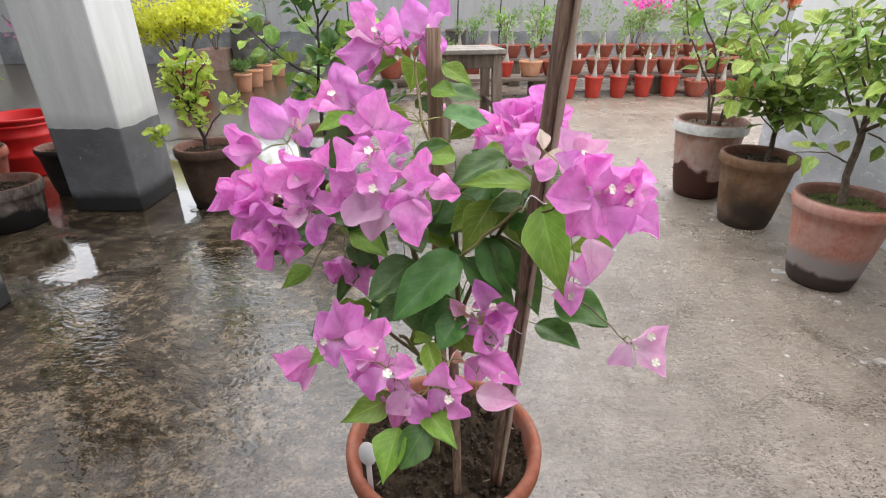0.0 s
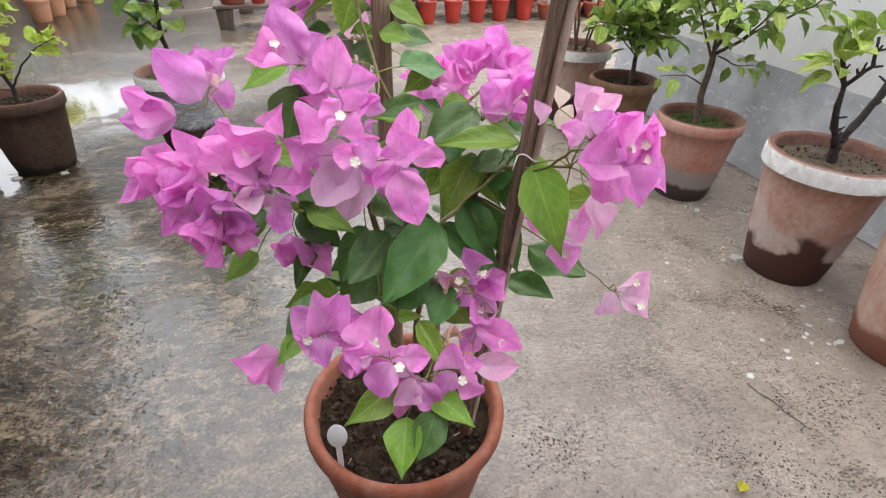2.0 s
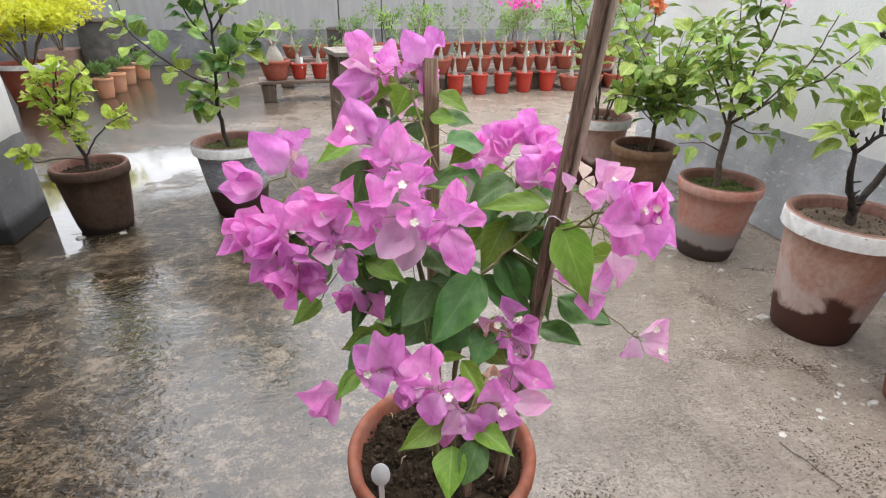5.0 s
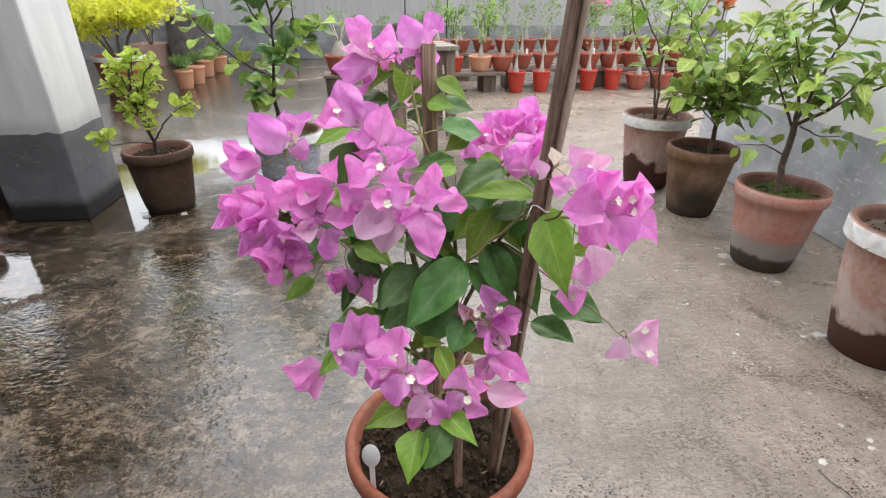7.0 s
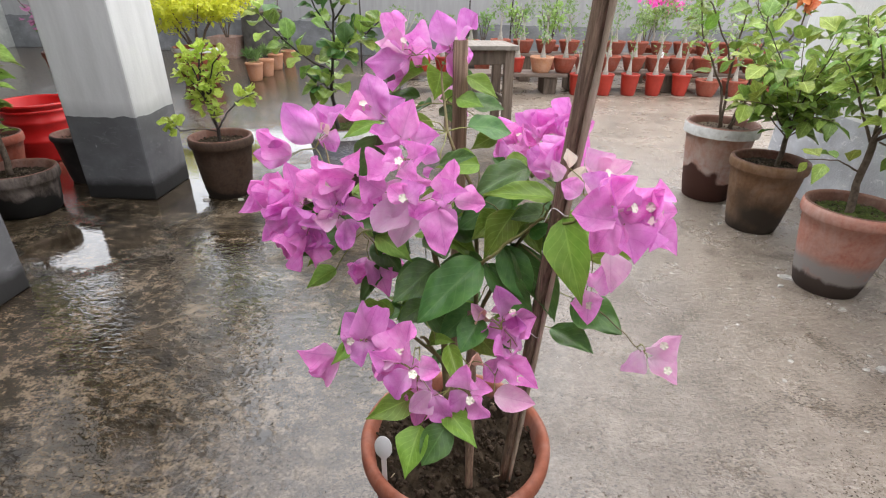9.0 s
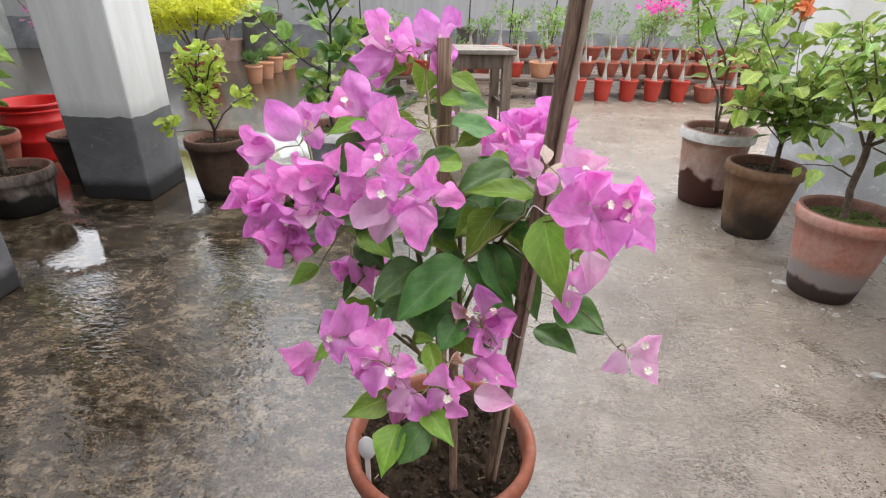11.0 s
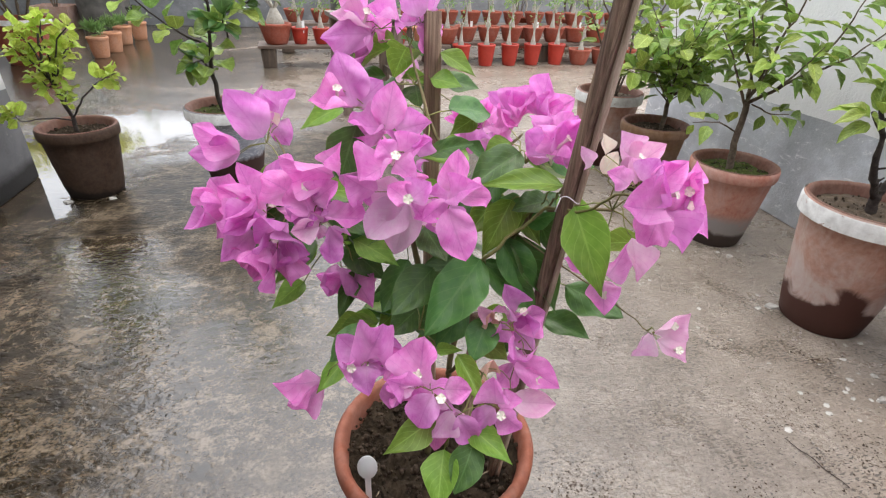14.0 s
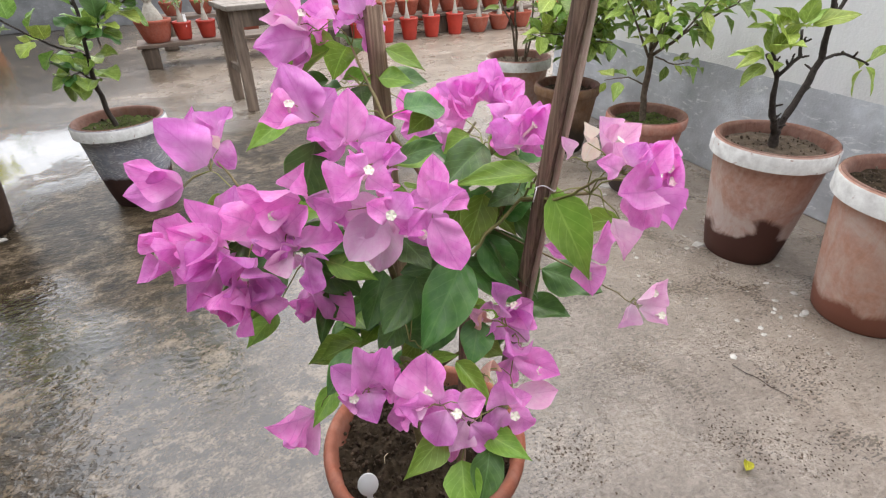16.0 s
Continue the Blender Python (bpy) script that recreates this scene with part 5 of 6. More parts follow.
HIB = [blade("hib_a", LEAF_HIB, 0.62, 1.5, 0.36, 0.2, 0.22, 0.2), blade("hib_b", LEAF_HIB, 0.58, 1.3, 0.4, 0.28, 0.32, 0.3), blade("hib_c", LEAF_LIGHT, 0.6, 1.4, 0.38, 0.2, 0.2, 0.25)]
HIB_DARK = [blade("hib_d", LEAF_MID, 0.64, 1.5, 0.36, 0.2, 0.22, 0.2), blade("hib_e", LEAF_HIB, 0.62, 1.3, 0.4, 0.28, 0.3, 0.3)]
LANCE = [blade("lance_e", LEAF_FRESH, 0.50, 1.6, 0.38, 0.30, 0.26, 0.3, 8, 6, 0.0, 61, 1.1), blade("lance_d", LEAF_MID, 0.52, 1.6, 0.38, 0.30, 0.32, 0.3, 8, 6, 0.1, 62, 1.1), blade("lance_a", LEAF_HIB, 0.50, 1.5, 0.38, 0.32, 0.22, 0.25, 8, 6, 0.0, 63, 1.1), blade("lance_b", LEAF_MID, 0.48, 1.5, 0.36, 0.36, 0.36, 0.3, 8, 6, 0.0, 64, 1.1)]
HIB_ROUND = [blade("hib_f", LEAF_HIB, 0.78, 1.9, 0.40, 0.16, 0.16, 0.25, 8, 6, 0.0, 51), blade("hib_g", LEAF_MID, 0.76, 1.8, 0.42, 0.22, 0.20, 0.30, 8, 6, 0.1, 52), blade("hib_h", LEAF_FRESH, 0.74, 1.8, 0.40, 0.18, 0.12, 0.25, 8, 6, 0.0, 53)]
GNARL = [blade("gnarl_a", LEAF_FRESH, 0.54, 1.5, 0.40, 0.22, 0.30, 0.25, 10, 6, 0.0, 41, 1.1), blade("gnarl_b", LEAF_FRESH, 0.58, 1.6, 0.42, 0.30, 0.40, 0.30, 10, 6, 0.1, 42, 1.1), blade("gnarl_c", LEAF_HIB, 0.55, 1.5, 0.40, 0.25, 0.20, 0.35, 10, 6, 0.0, 43, 1.1)]
ROUND = [blade("round_d", LEAF_HIB, 0.84, 2.6, 0.52, 0.20, 0.15, 0.35, 8, 6, 0.1, 31, 0.7), blade("round_a", LEAF_FRESH, 0.82, 2.5, 0.52, 0.16, 0.12, 0.25, 8, 6, 0.0, 32, 0.7), blade("round_b", LEAF_MID, 0.82, 2.5, 0.52, 0.16, 0.15, 0.25, 8, 6, 0.0, 33, 0.7), blade("round_c", LEAF_DARK, 0.80, 2.4, 0.50, 0.20, 0.15, 0.25, 8, 6, 0.0, 34, 0.7)]
LIME = [blade("lime_a", LEAF_LIME, 0.72, 2.4, 0.5, 0.12, 0.14, 0.45, 9, 6, 0.1, 21, 0.7), blade("lime_b", LEAF_LIME, 0.68, 2.3, 0.5, 0.18, 0.22, 0.6, 9, 6, -0.2, 22, 0.75)]
PETAL_O = [blade("petal_o", ORANGE, 0.95, 2.2, 0.6, 0.3, -0.3, 0.7, 6, 6)]
PETAL_P = [blade("petal_p", BRACT_PALE, 0.9, 2.2, 0.6, 0.3, -0.3, 0.6, 6, 6)]


def double_flower(t, p, size, meshes, count=12):
    """A ruffled double bloom out of loose petals."""
    for i in range(count):
        d = Vector((rnd.gauss(0, 1), rnd.gauss(0, 1) - 0.5, rnd.gauss(0, 1) + 0.3)).normalized()
        set_blade("petal", rnd.choice(meshes), t, Vector(p), d, Vector((-d.z, -0.5, d.x)), size * rnd.uniform(0.7, 1.1), rnd.uniform(0.8, 1.2))


# tall sparse hibiscus with orange flowers
t = potted("potted_hibiscus", 1.265, 2.575, 0.158, 0.357, CLAY_OLD, "sparse hibiscus with orange double flowers in a white-rimmed pot", 0.055)
bm = []
for pts, r0, n in (
    (((-0.01, 0, 0.30), (-0.05, 0, 0.52), (-0.18, 0.02, 0.72), (-0.22, 0.02, 0.90)), 0.008, 14),
    (((0, 0.01, 0.30), (-0.02, 0.02, 0.60), (-0.03, 0, 0.80), (-0.06, 0.02, 1.05)), 0.008, 14),
    (((0.02, 0, 0.30), (0.06, 0, 0.50), (0.09, 0.02, 0.72), (0.04, 0, 0.95)), 0.007, 13),
    (((0.03, 0, 0.31), (0.13, 0.02, 0.55), (0.20, -0.02, 0.78), (0.24, 0, 0.98)), 0.007, 14),
    (((-0.03, 0.02, 0.62), (-0.16, 0.04, 0.85), (-0.32, 0, 0.97)), 0.005, 10),
    (((0.08, 0.01, 0.65), (0.16, 0.05, 0.85), (0.12, 0.05, 1.10)), 0.005, 12),
):
    spray(t, limb(bm, pts, r0 * 0.8, 0.002), HIB, n + 8, 0.078, 0.4, 0.2)
part("branch", bm, BARK, t, "thin grey-brown branches")
for p in ((0.02, -0.02, 0.915), (0.20, -0.02, 0.865), (0.10, -0.05, 0.60), (-0.19, 0, 0.99), (0.33, 0.02, 0.98)):
    double_flower(t, p, 0.052, PETAL_O, 15)

# dense hibiscus
t = potted("potted_hibiscus", 1.311, 2.213, 0.144, 0.298, CLAY_MOSS, "dense bright green hibiscus in a mossy brown clay pot", soil=SOIL)
bm = []
trunk = limb(bm, ((0.03, 0, 0.24), (0.035, 0, 0.34), (0.03, 0, 0.44)), 0.011, 0.009)
for k in range(19):
    a = 2.4 * k
    tip = (0.03 + 0.25 * math.cos(a) * (0.55 + 0.45 * ((k * 7) % 5) / 4), 0.20 * math.sin(a), 0.47 + 0.021 * k + 0.05 * math.sin(3 * k))
    mid = (0.03 + 0.1 * math.cos(a), 0.09 * math.sin(a), 0.46 + 0.012 * k)
    spray(t, limb(bm, ((0.032, 0, 0.38 + 0.004 * k), mid, tip), 0.003, 0.0013, 5), HIB_ROUND + HIB_DARK, 17, 0.072, 0.12, 0.30)
part("branch", bm, BARK, t, "dark woody branches")

# lance-leaved shrub
t = potted("potted_shrub", 1.326, 1.722, 0.145, 0.298, CLAY_GREY_FOOT, "tall shrub with pointed leaves in a faded terracotta pot", soil=MOSS)
bm = []


def fan(u, v, z):
    """A point u along the wall side and v towards it, at height z."""
    return (0.79 * u + 0.61 * v, -0.61 * u + 0.79 * v, z)


limb(bm, (fan(-0.012, 0, 0.25), fan(-0.022, 0, 0.36), fan(-0.025, 0, 0.51)), 0.0125, 0.010)
for pts, r0, count in (
    (((-0.025, 0, 0.50), (0.05, -0.01, 0.56), (0.12, 0, 0.62), (0.17, 0.02, 0.74), (0.20, 0.03, 0.86)), 0.007, 30),
    (((0.10, 0, 0.60), (0.20, -0.02, 0.67), (0.30, -0.03, 0.79)), 0.0045, 22),
    (((-0.025, 0, 0.50), (-0.04, 0.02, 0.62), (-0.05, 0.03, 0.72), (-0.08, 0.03, 0.90)), 0.006, 34),
    (((-0.025, 0, 0.51), (0.005, 0.03, 0.64), (0.03, 0.05, 0.76), (0.07, 0.05, 1.02)), 0.006, 32),
    (((-0.025, 0, 0.49), (-0.07, -0.02, 0.57), (-0.11, -0.03, 0.65), (-0.16, -0.03, 0.72)), 0.005, 24),
    (((-0.04, 0.02, 0.60), (-0.10, 0.04, 0.70), (-0.15, 0.04, 0.84)), 0.004, 28),
    (((-0.025, 0, 0.40), (-0.09, -0.02, 0.43), (-0.17, -0.04, 0.42)), 0.003, 7),
    (((-0.025, 0, 0.50), (-0.01, -0.06, 0.58), (0.0, -0.10, 0.68)), 0.004, 24),
    (((-0.045, 0.02, 0.64), (-0.07, -0.06, 0.72), (-0.11, -0.09, 0.80)), 0.004, 22),
    (((0.05, 0, 0.56), (0.08, -0.06, 0.62), (0.12, -0.09, 0.70)), 0.004, 18),
    (((0.03, 0.05, 0.74), (-0.02, 0.08, 0.84), (-0.02, 0.09, 0.96)), 0.004, 24),
    (((-0.01, 0, 0.50), (0.05, -0.03, 0.48), (0.10, -0.04, 0.49)), 0.003, 9),
):
    spray(t, limb(bm, [fan(*p) for p in pts], r0, 0.0014, 6), LANCE, int(count * 0.85), 0.072, 0.26, 0.62, 0.9)
part("branch", bm, BARK, t, "brown branches with paler bark")
double_flower(t, (-0.03, -0.1, 0.90), 0.028, PETAL_P, 6)

# gnarled pruned hibiscus
t = potted("potted_hibiscus", 1.321, 1.210, 0.159, 0.372, CLAY_OLD, "pruned hibiscus with gnarled dark branches in a white-rimmed pot", 0.055)
bm = []
limb(bm, ((0.002, 0, 0.32), (-0.005, 0, 0.36), (-0.011, 0, 0.40)), 0.013, 0.012, 8, 0.18)
lf = limb(bm, ((-0.011, 0, 0.39), (-0.045, 0, 0.44), (-0.07, 0, 0.50), (-0.075, 0, 0.55), (-0.14, 0, 0.61)), 0.010, 0.005, 7, 0.2)
l2 = limb(bm, ((-0.075, 0, 0.55), (-0.09, 0.03, 0.62), (-0.10, 0.02, 0.66)), 0.006, 0.004, 7, 0.2)
l3 = limb(bm, ((-0.075, 0, 0.55), (-0.045, -0.02, 0.60), (-0.04, 0, 0.66)), 0.006, 0.003, 7, 0.2)
rt = limb(bm, ((-0.011, 0, 0.39), (0.03, 0, 0.46), (0.076, 0, 0.576), (0.06, 0, 0.66), (0.041, 0, 0.735)), 0.011, 0.006, 8, 0.2)
r2 = limb(bm, ((0.041, 0, 0.735), (-0.04, 0, 0.745), (-0.09, 0.0, 0.80), (-0.13, 0, 0.83)), 0.006, 0.003, 7, 0.22)
r3 = limb(bm, ((0.06, 0, 0.67), (0.10, 0, 0.74), (0.16, 0, 0.80)), 0.006, 0.003, 7, 0.22)
r4 = limb(bm, ((0.041, 0, 0.735), (0.04, 0.01, 0.82), (0.00, 0, 0.92)), 0.005, 0.003, 7, 0.2)
r5 = limb(bm, ((0.076, 0, 0.576), (0.14, 0, 0.585), (0.20, 0.01, 0.575), (0.29, 0, 0.54)), 0.005, 0.0025, 7, 0.22)
for fine in (lf, l2, l3, rt, r2, r3, r4, r5):
    for k in range(7):
        p = fine[rnd.randrange(1, len(fine))]
        d = Vector([rnd.uniform(-1, 1), rnd.uniform(-1, 1), rnd.uniform(-0.2, 1)]).normalized()
        limb(bm, (p, p + d * 0.008, p + d * rnd.uniform(0.012, 0.028) + Vector((0, 0, 0.004))), 0.0042, 0.0022, 5, 0.2)
part("branch", [join_all(bm)], BARK_DARK, t, "knobbly dark bare branches")
for fine, n in ((lf, 8), (l2, 6), (l3, 6), (r2, 5), (r3, 5), (r4, 8), (r5, 4)):
    spray(t, fine, GNARL, n, 0.088, 0.6, 0.15, 0.9, tuft=True)

# pot with a seedling at the wall
t = potted("potted_seedling", 1.338, 0.845, 0.166, 0.385, CLAY_RAW, "white-rimmed clay pot of dark soil with a small seedling", 0.060, SOIL)
bm = []
spray(t, limb(bm, ((0.02, 0.02, 0.33), (0.02, 0.02, 0.36), (0.025, 0.02, 0.38)), 0.002, 0.001, 5), HIB, 5, 0.03, 0.3, 0.1)
part("stem", bm, STEM, t)

# lime-green bush by the pillar
t = potted("potted_bush", -1.035, 2.40, 0.14, 0.275, CLAY_BROWN, "small lime-green bush with a bent stem in a dark brown pot", soil=SOIL, foot=0.70)
bm = []
main = limb(bm, ((-0.005, 0, 0.22), (-0.005, 0, 0.30), (-0.03, 0, 0.40), (-0.05, 0, 0.50), (-0.03, 0, 0.60)), 0.009, 0.004)
spray(t, main, LIME, 26, 0.052, 0.50, 0.2)
for tip, n in (((0.075, 0, 0.63), 10), ((-0.11, -0.02, 0.55), 16), ((-0.10, 0.04, 0.46), 14), ((0.02, -0.04, 0.50), 16), ((0.03, 0.05, 0.55), 14), ((-0.08, -0.05, 0.62), 16), ((0.00, 0.0, 0.40), 10), ((-0.02, 0.03, 0.66), 12)):
    spray(t, limb(bm, ((-0.03, 0, 0.42), ((tip[0] - 0.03) / 2, tip[1] / 2, tip[2] - 0.05), tip), 0.004, 0.002, 5), LIME, n, 0.052, 0.45, 0.2)
spray(t, limb(bm, ((-0.005, 0, 0.30), (0.06, -0.02, 0.38), (0.13, -0.03, 0.44), (0.19, -0.02, 0.47)), 0.004, 0.002, 5), LIME, 16, 0.052, 0.6, 0.2)
spray(t, limb(bm, ((-0.005, 0, 0.29), (-0.08, -0.01, 0.305), (-0.17, -0.02, 0.295), (-0.20, -0.02, 0.33)), 0.003, 0.002, 5), LIME, 16, 0.052, 0.75, 0.2)
part("branch", bm, BARK_DARK, t, "dark bent stem")

# round-leaved hibiscus in the grey pot
t = potted("potted_hibiscus", -0.50, 2.49, 0.160, 0.325, GREY_POT, "round-leaved hibiscus in a grey painted pot with white rim", 0.05, MOSS, foot=0.66)
bm = []
main = limb(bm, ((-0.01, 0, 0.27), (-0.025, 0, 0.36), (-0.03, 0, 0.46), (-0.02, 0, 0.55), (0.0, 0, 0.72), (-0.01, 0.02, 0.98)), 0.011, 0.004)
spray(t, main, ROUND, 22, 0.082, 0.40, 0.3)
for pts, n in ((((-0.02, 0, 0.55), (-0.10, 0, 0.585), (-0.19, 0, 0.645), (-0.29, 0.01, 0.74), (-0.33, 0.02, 0.80)), 13), (((0, 0, 0.66), (0.08, 0, 0.68), (0.14, 0, 0.71), (0.21, 0, 0.77)), 12), (((-0.03, 0, 0.46), (-0.06, -0.01, 0.50), (-0.09, -0.02, 0.49)), 6), (((0, 0, 0.70), (-0.08, 0.02, 0.80), (-0.12, 0, 0.95)), 10), (((0, 0, 0.75), (0.08, 0.02, 0.86), (0.10, 0, 1.0)), 10), (((-0.01, 0, 0.60), (0.05, -0.06, 0.64), (0.06, -0.10, 0.66)), 6)):
    spray(t, limb(bm, pts, 0.0045, 0.002, 6), ROUND, n + 7, 0.080, 0.25, 0.35)
part("branch", bm, BARK_DARK, t, "dark curved trunk and twigs")


# ---------------- back of the terrace ----------------
def adenium(name, place, r, h, material, label, group, tall=0.22, leaves=60, spread=0.09, bowl=False, leaf_mat=None, seg=26):
    t = thing(name, place, label, "potted plant", group, rnd.uniform(0, 360))
    clay_pot(t, r, h, material, lip=0.010, lip_h=0.026, foot=0.62 if bowl else 0.70, seg=seg, wall=0.008)
    soil_bed(t, r * 0.88, h - 0.022, SOIL, 0.004, seg=16, rings=4)
    bm = bmesh.new()
    z0 = h - 0.03
    lean = rnd.uniform(-0.02, 0.02)
    lathe(bm, [(0.001, z0), (0.026, z0 + 0.005), (0.030, z0 + 0.025), (0.020, z0 + 0.06), (0.011, z0 + 0.11), (0.008, z0 + tall * 0.75), (0.004, z0 + tall)], 9, lean, 0)
    for k in range(3):
        a = rnd.uniform(0, 6.28)
        tube(bm, bend((lean, 0, z0 + tall * 0.7), (lean + spread * 0.6 * math.cos(a), spread * 0.6 * math.sin(a), z0 + tall * rnd.uniform(1.0, 1.35)), 0.01, 3), [0.006, 0.005, 0.004, 0.003], 6)
    part("caudex", bm, CAUDEX, t, "pale swollen stem")
    foliage(t, (lean, 0, z0 + tall * 1.25), (spread, spread, tall * 0.42), leaves, 0.042, leaf_mat or LEAF_FAR, 0.42)
    return t


def low_bench(x0, x1, y, depth, h, turn, label, feet):
    t = thing("low_bench", (x0, y, 0), label, "bench", turn=turn)
    n = x1 - x0
    w = depth / 2
    for k in range(2):
        bm = bmesh.new()
        block(bm, (0, k * w + 0.003, h - 0.028), (n, (k + 1) * w - 0.003, h), 0.004, 0.002)
        part("plank", bm, WOOD_BENCH, t, smooth=False)
    for f in feet:
        bm = bmesh.new()
        block(bm, (f - 0.06, 0.02, 0), (f + 0.06, depth - 0.02, h - 0.028), 0.008, 0.006)
        part("foot", bm, WOOD_OLD, t, "rough wooden block", smooth=False)


low_bench(-0.68, 1.02, 5.0, 0.30, 0.185, 5, "low weathered plank bench on wooden blocks", (0.08, 0.75, 1.55))
low_bench(1.04, 3.10, 5.33, 0.30, 0.185, 3, "low weathered plank bench on wooden blocks", (0.08, 1.0, 1.95))
low_bench(-0.60, 3.25, 5.78, 0.30, 0.28, 3, "long plank bench behind the front row", (0.1, 1.3, 2.5, 3.7))

rnd.seed(12)
for i, x in enumerate((1.12, 1.37, 1.615, 1.855, 2.115)):
    adenium("potted_adenium", (x, 5.18 + 0.03 * i, 0), 0.088, 0.195, RED_PLASTIC, "young adenium with bare pale stem in a red plastic pot", "pots on the floor", 0.20, 14, 0.05)
for i, x in enumerate((2.37, 2.63, 2.9)):
    adenium("potted_adenium", (x, 5.30 + 0.03 * i, 0), 0.115, 0.15, CLAY_RED, "young adenium in a reddish clay bowl", "pots on the floor", 0.20, 30, 0.07, True)
for i, x in enumerate((0.53, 0.775, 0.99, 1.216, 1.45, 1.69, 1.92, 2.14, 2.38, 2.62, 2.86)):
    m, lb = (RED_PLASTIC, "adenium in a small red plastic pot") if i == 0 else (CLAY_PALE, "adenium in a pale clay pot") if i == 1 else (CLAY_RED, "adenium with swollen stem in a reddish clay bowl")
    adenium("potted_adenium", (x, 5.20 + 0.09 * x if x < 1.0 else 5.44 + 0.05 * (x - 1), 0.186), 0.085 if i == 0 else 0.112, 0.135 if i == 0 else 0.14, m, lb, "pots on the bench", rnd.uniform(0.17, 0.24), 60, 0.085, i > 1)
for i, x in enumerate((0.42, 0.66, 0.90, 1.15, 1.40, 1.64, 1.88, 2.13, 2.37, 2.61, 2.86, 3.1)):
    adenium("potted_adenium", (x, 5.93 + 0.05 * (x + 0.6), 0.281), 0.11, 0.13, CLAY_RED, "leafy adenium in a reddish clay bowl", "pots on the back bench", rnd.uniform(0.18, 0.28), 110, 0.11, True)
for x, y, r in ((-0.335, 5.16, 0.075), (-0.155, 5.17, 0.075), (0.02, 5.20, 0.072)):
    adenium("potted_adenium", (x, y, 0.186), r, 0.135, RED_PLASTIC, "adenium seedling in a small red plastic pot", "pots on the bench", 0.15, 50, 0.075)
for x in (-0.42, -0.16, 0.1):
    adenium("potted_adenium", (x, 5.93, 0.281), 0.10, 0.12, CLAY_RED, "adenium in a reddish clay bowl", "pots on the back bench", 0.16, 70, 0.09, True)

for x, y, z, turn in ((1.93, 5.40, 0.30, 20), (1.25, 5.37, 0.30, -15), (-0.30, 5.10, 0.30, 30), (2.40, 5.44, 0.30, 5)):
    mk = thing("plant_marker", (x, y, z), "small white plastic tag stuck in a flower pot", "plant marker", "tags in the rows", turn)
    bm = bmesh.new()
    block(bm, (-0.012, -0.001, 0.02), (0.012, 0.001, 0.075), 0.0008)
    part("blade", bm, WHITE_PLASTIC, mk, smooth=False)
    bm = bmesh.new()
    block(bm, (-0.003, -0.001, -0.02), (0.003, 0.001, 0.02), 0.0006)
    part("stem", bm, WHITE_PLASTIC, mk, smooth=False)

# old bonsai adenium at the bench's end
t = thing("bonsai_adenium", (-0.535, 5.15, 0.186), "old bonsai adenium with thick trunk in a brown bowl", "potted plant")
clay_pot(t, 0.135, 0.165, CLAY_RED, lip=0.012, lip_h=0.03, foot=0.66)
soil_bed(t, 0.115, 0.14, SOIL_DRY, 0.006)
bm = bmesh.new()
lathe(bm, [(0.001, 0.12), (0.065, 0.13), (0.072, 0.17), (0.055, 0.22), (0.03, 0.27), (0.018, 0.30)], 14, wob=0.06)
for k in range(6):
    a = 1.05 * k
    bare = []
    limb(bare, ((0, 0, 0.26), (0.07 * math.cos(a), 0.07 * math.sin(a), 0.36), (0.14 * math.cos(a), 0.12 * math.sin(a), 0.47 + 0.02 * (k % 3))), 0.012, 0.004, 6)
    part("limb", bare, CAUDEX, t)
part("caudex", bm, CAUDEX, t, "thick pale trunk")
foliage(t, (0, 0, 0.50), (0.14, 0.12, 0.06), 40, 0.04, LEAF_FAR, 0.4)

# flowering bonsai bougainvillea among the rows
t = thing("bonsai_bougainvillea", (2.12, 6.35, 0), "bonsai bougainvillea with deep magenta flowers in a clay pot", "potted plant")
clay_pot(t, 0.13, 0.34, CLAY_RED, lip_h=0.03)
soil_bed(t, 0.11, 0.31, SOIL, 0.004)
bm = []
limb(bm, ((0, 0, 0.3), (0.01, 0, 0.45), (-0.02, 0, 0.62)), 0.016, 0.008)
for k in range(4):
    limb(bm, ((0, 0, 0.5), (0.1 * math.cos(1.6 * k), 0.05, 0.62), (0.2 * math.cos(1.6 * k), 0.05 * math.sin(k), 0.74)), 0.006, 0.003, 6)
part("trunk", bm, CAUDEX, t)
foliage(t, (0, 0, 0.70), (0.26, 0.18, 0.14), 420, 0.04, LEAF_MID, 0.5)
foliage(t, (0.04, -0.10, 0.80), (0.30, 0.14, 0.11), 190, 0.046, MAGENTA_DEEP, 0.9, "blossom", "deep magenta bracts")

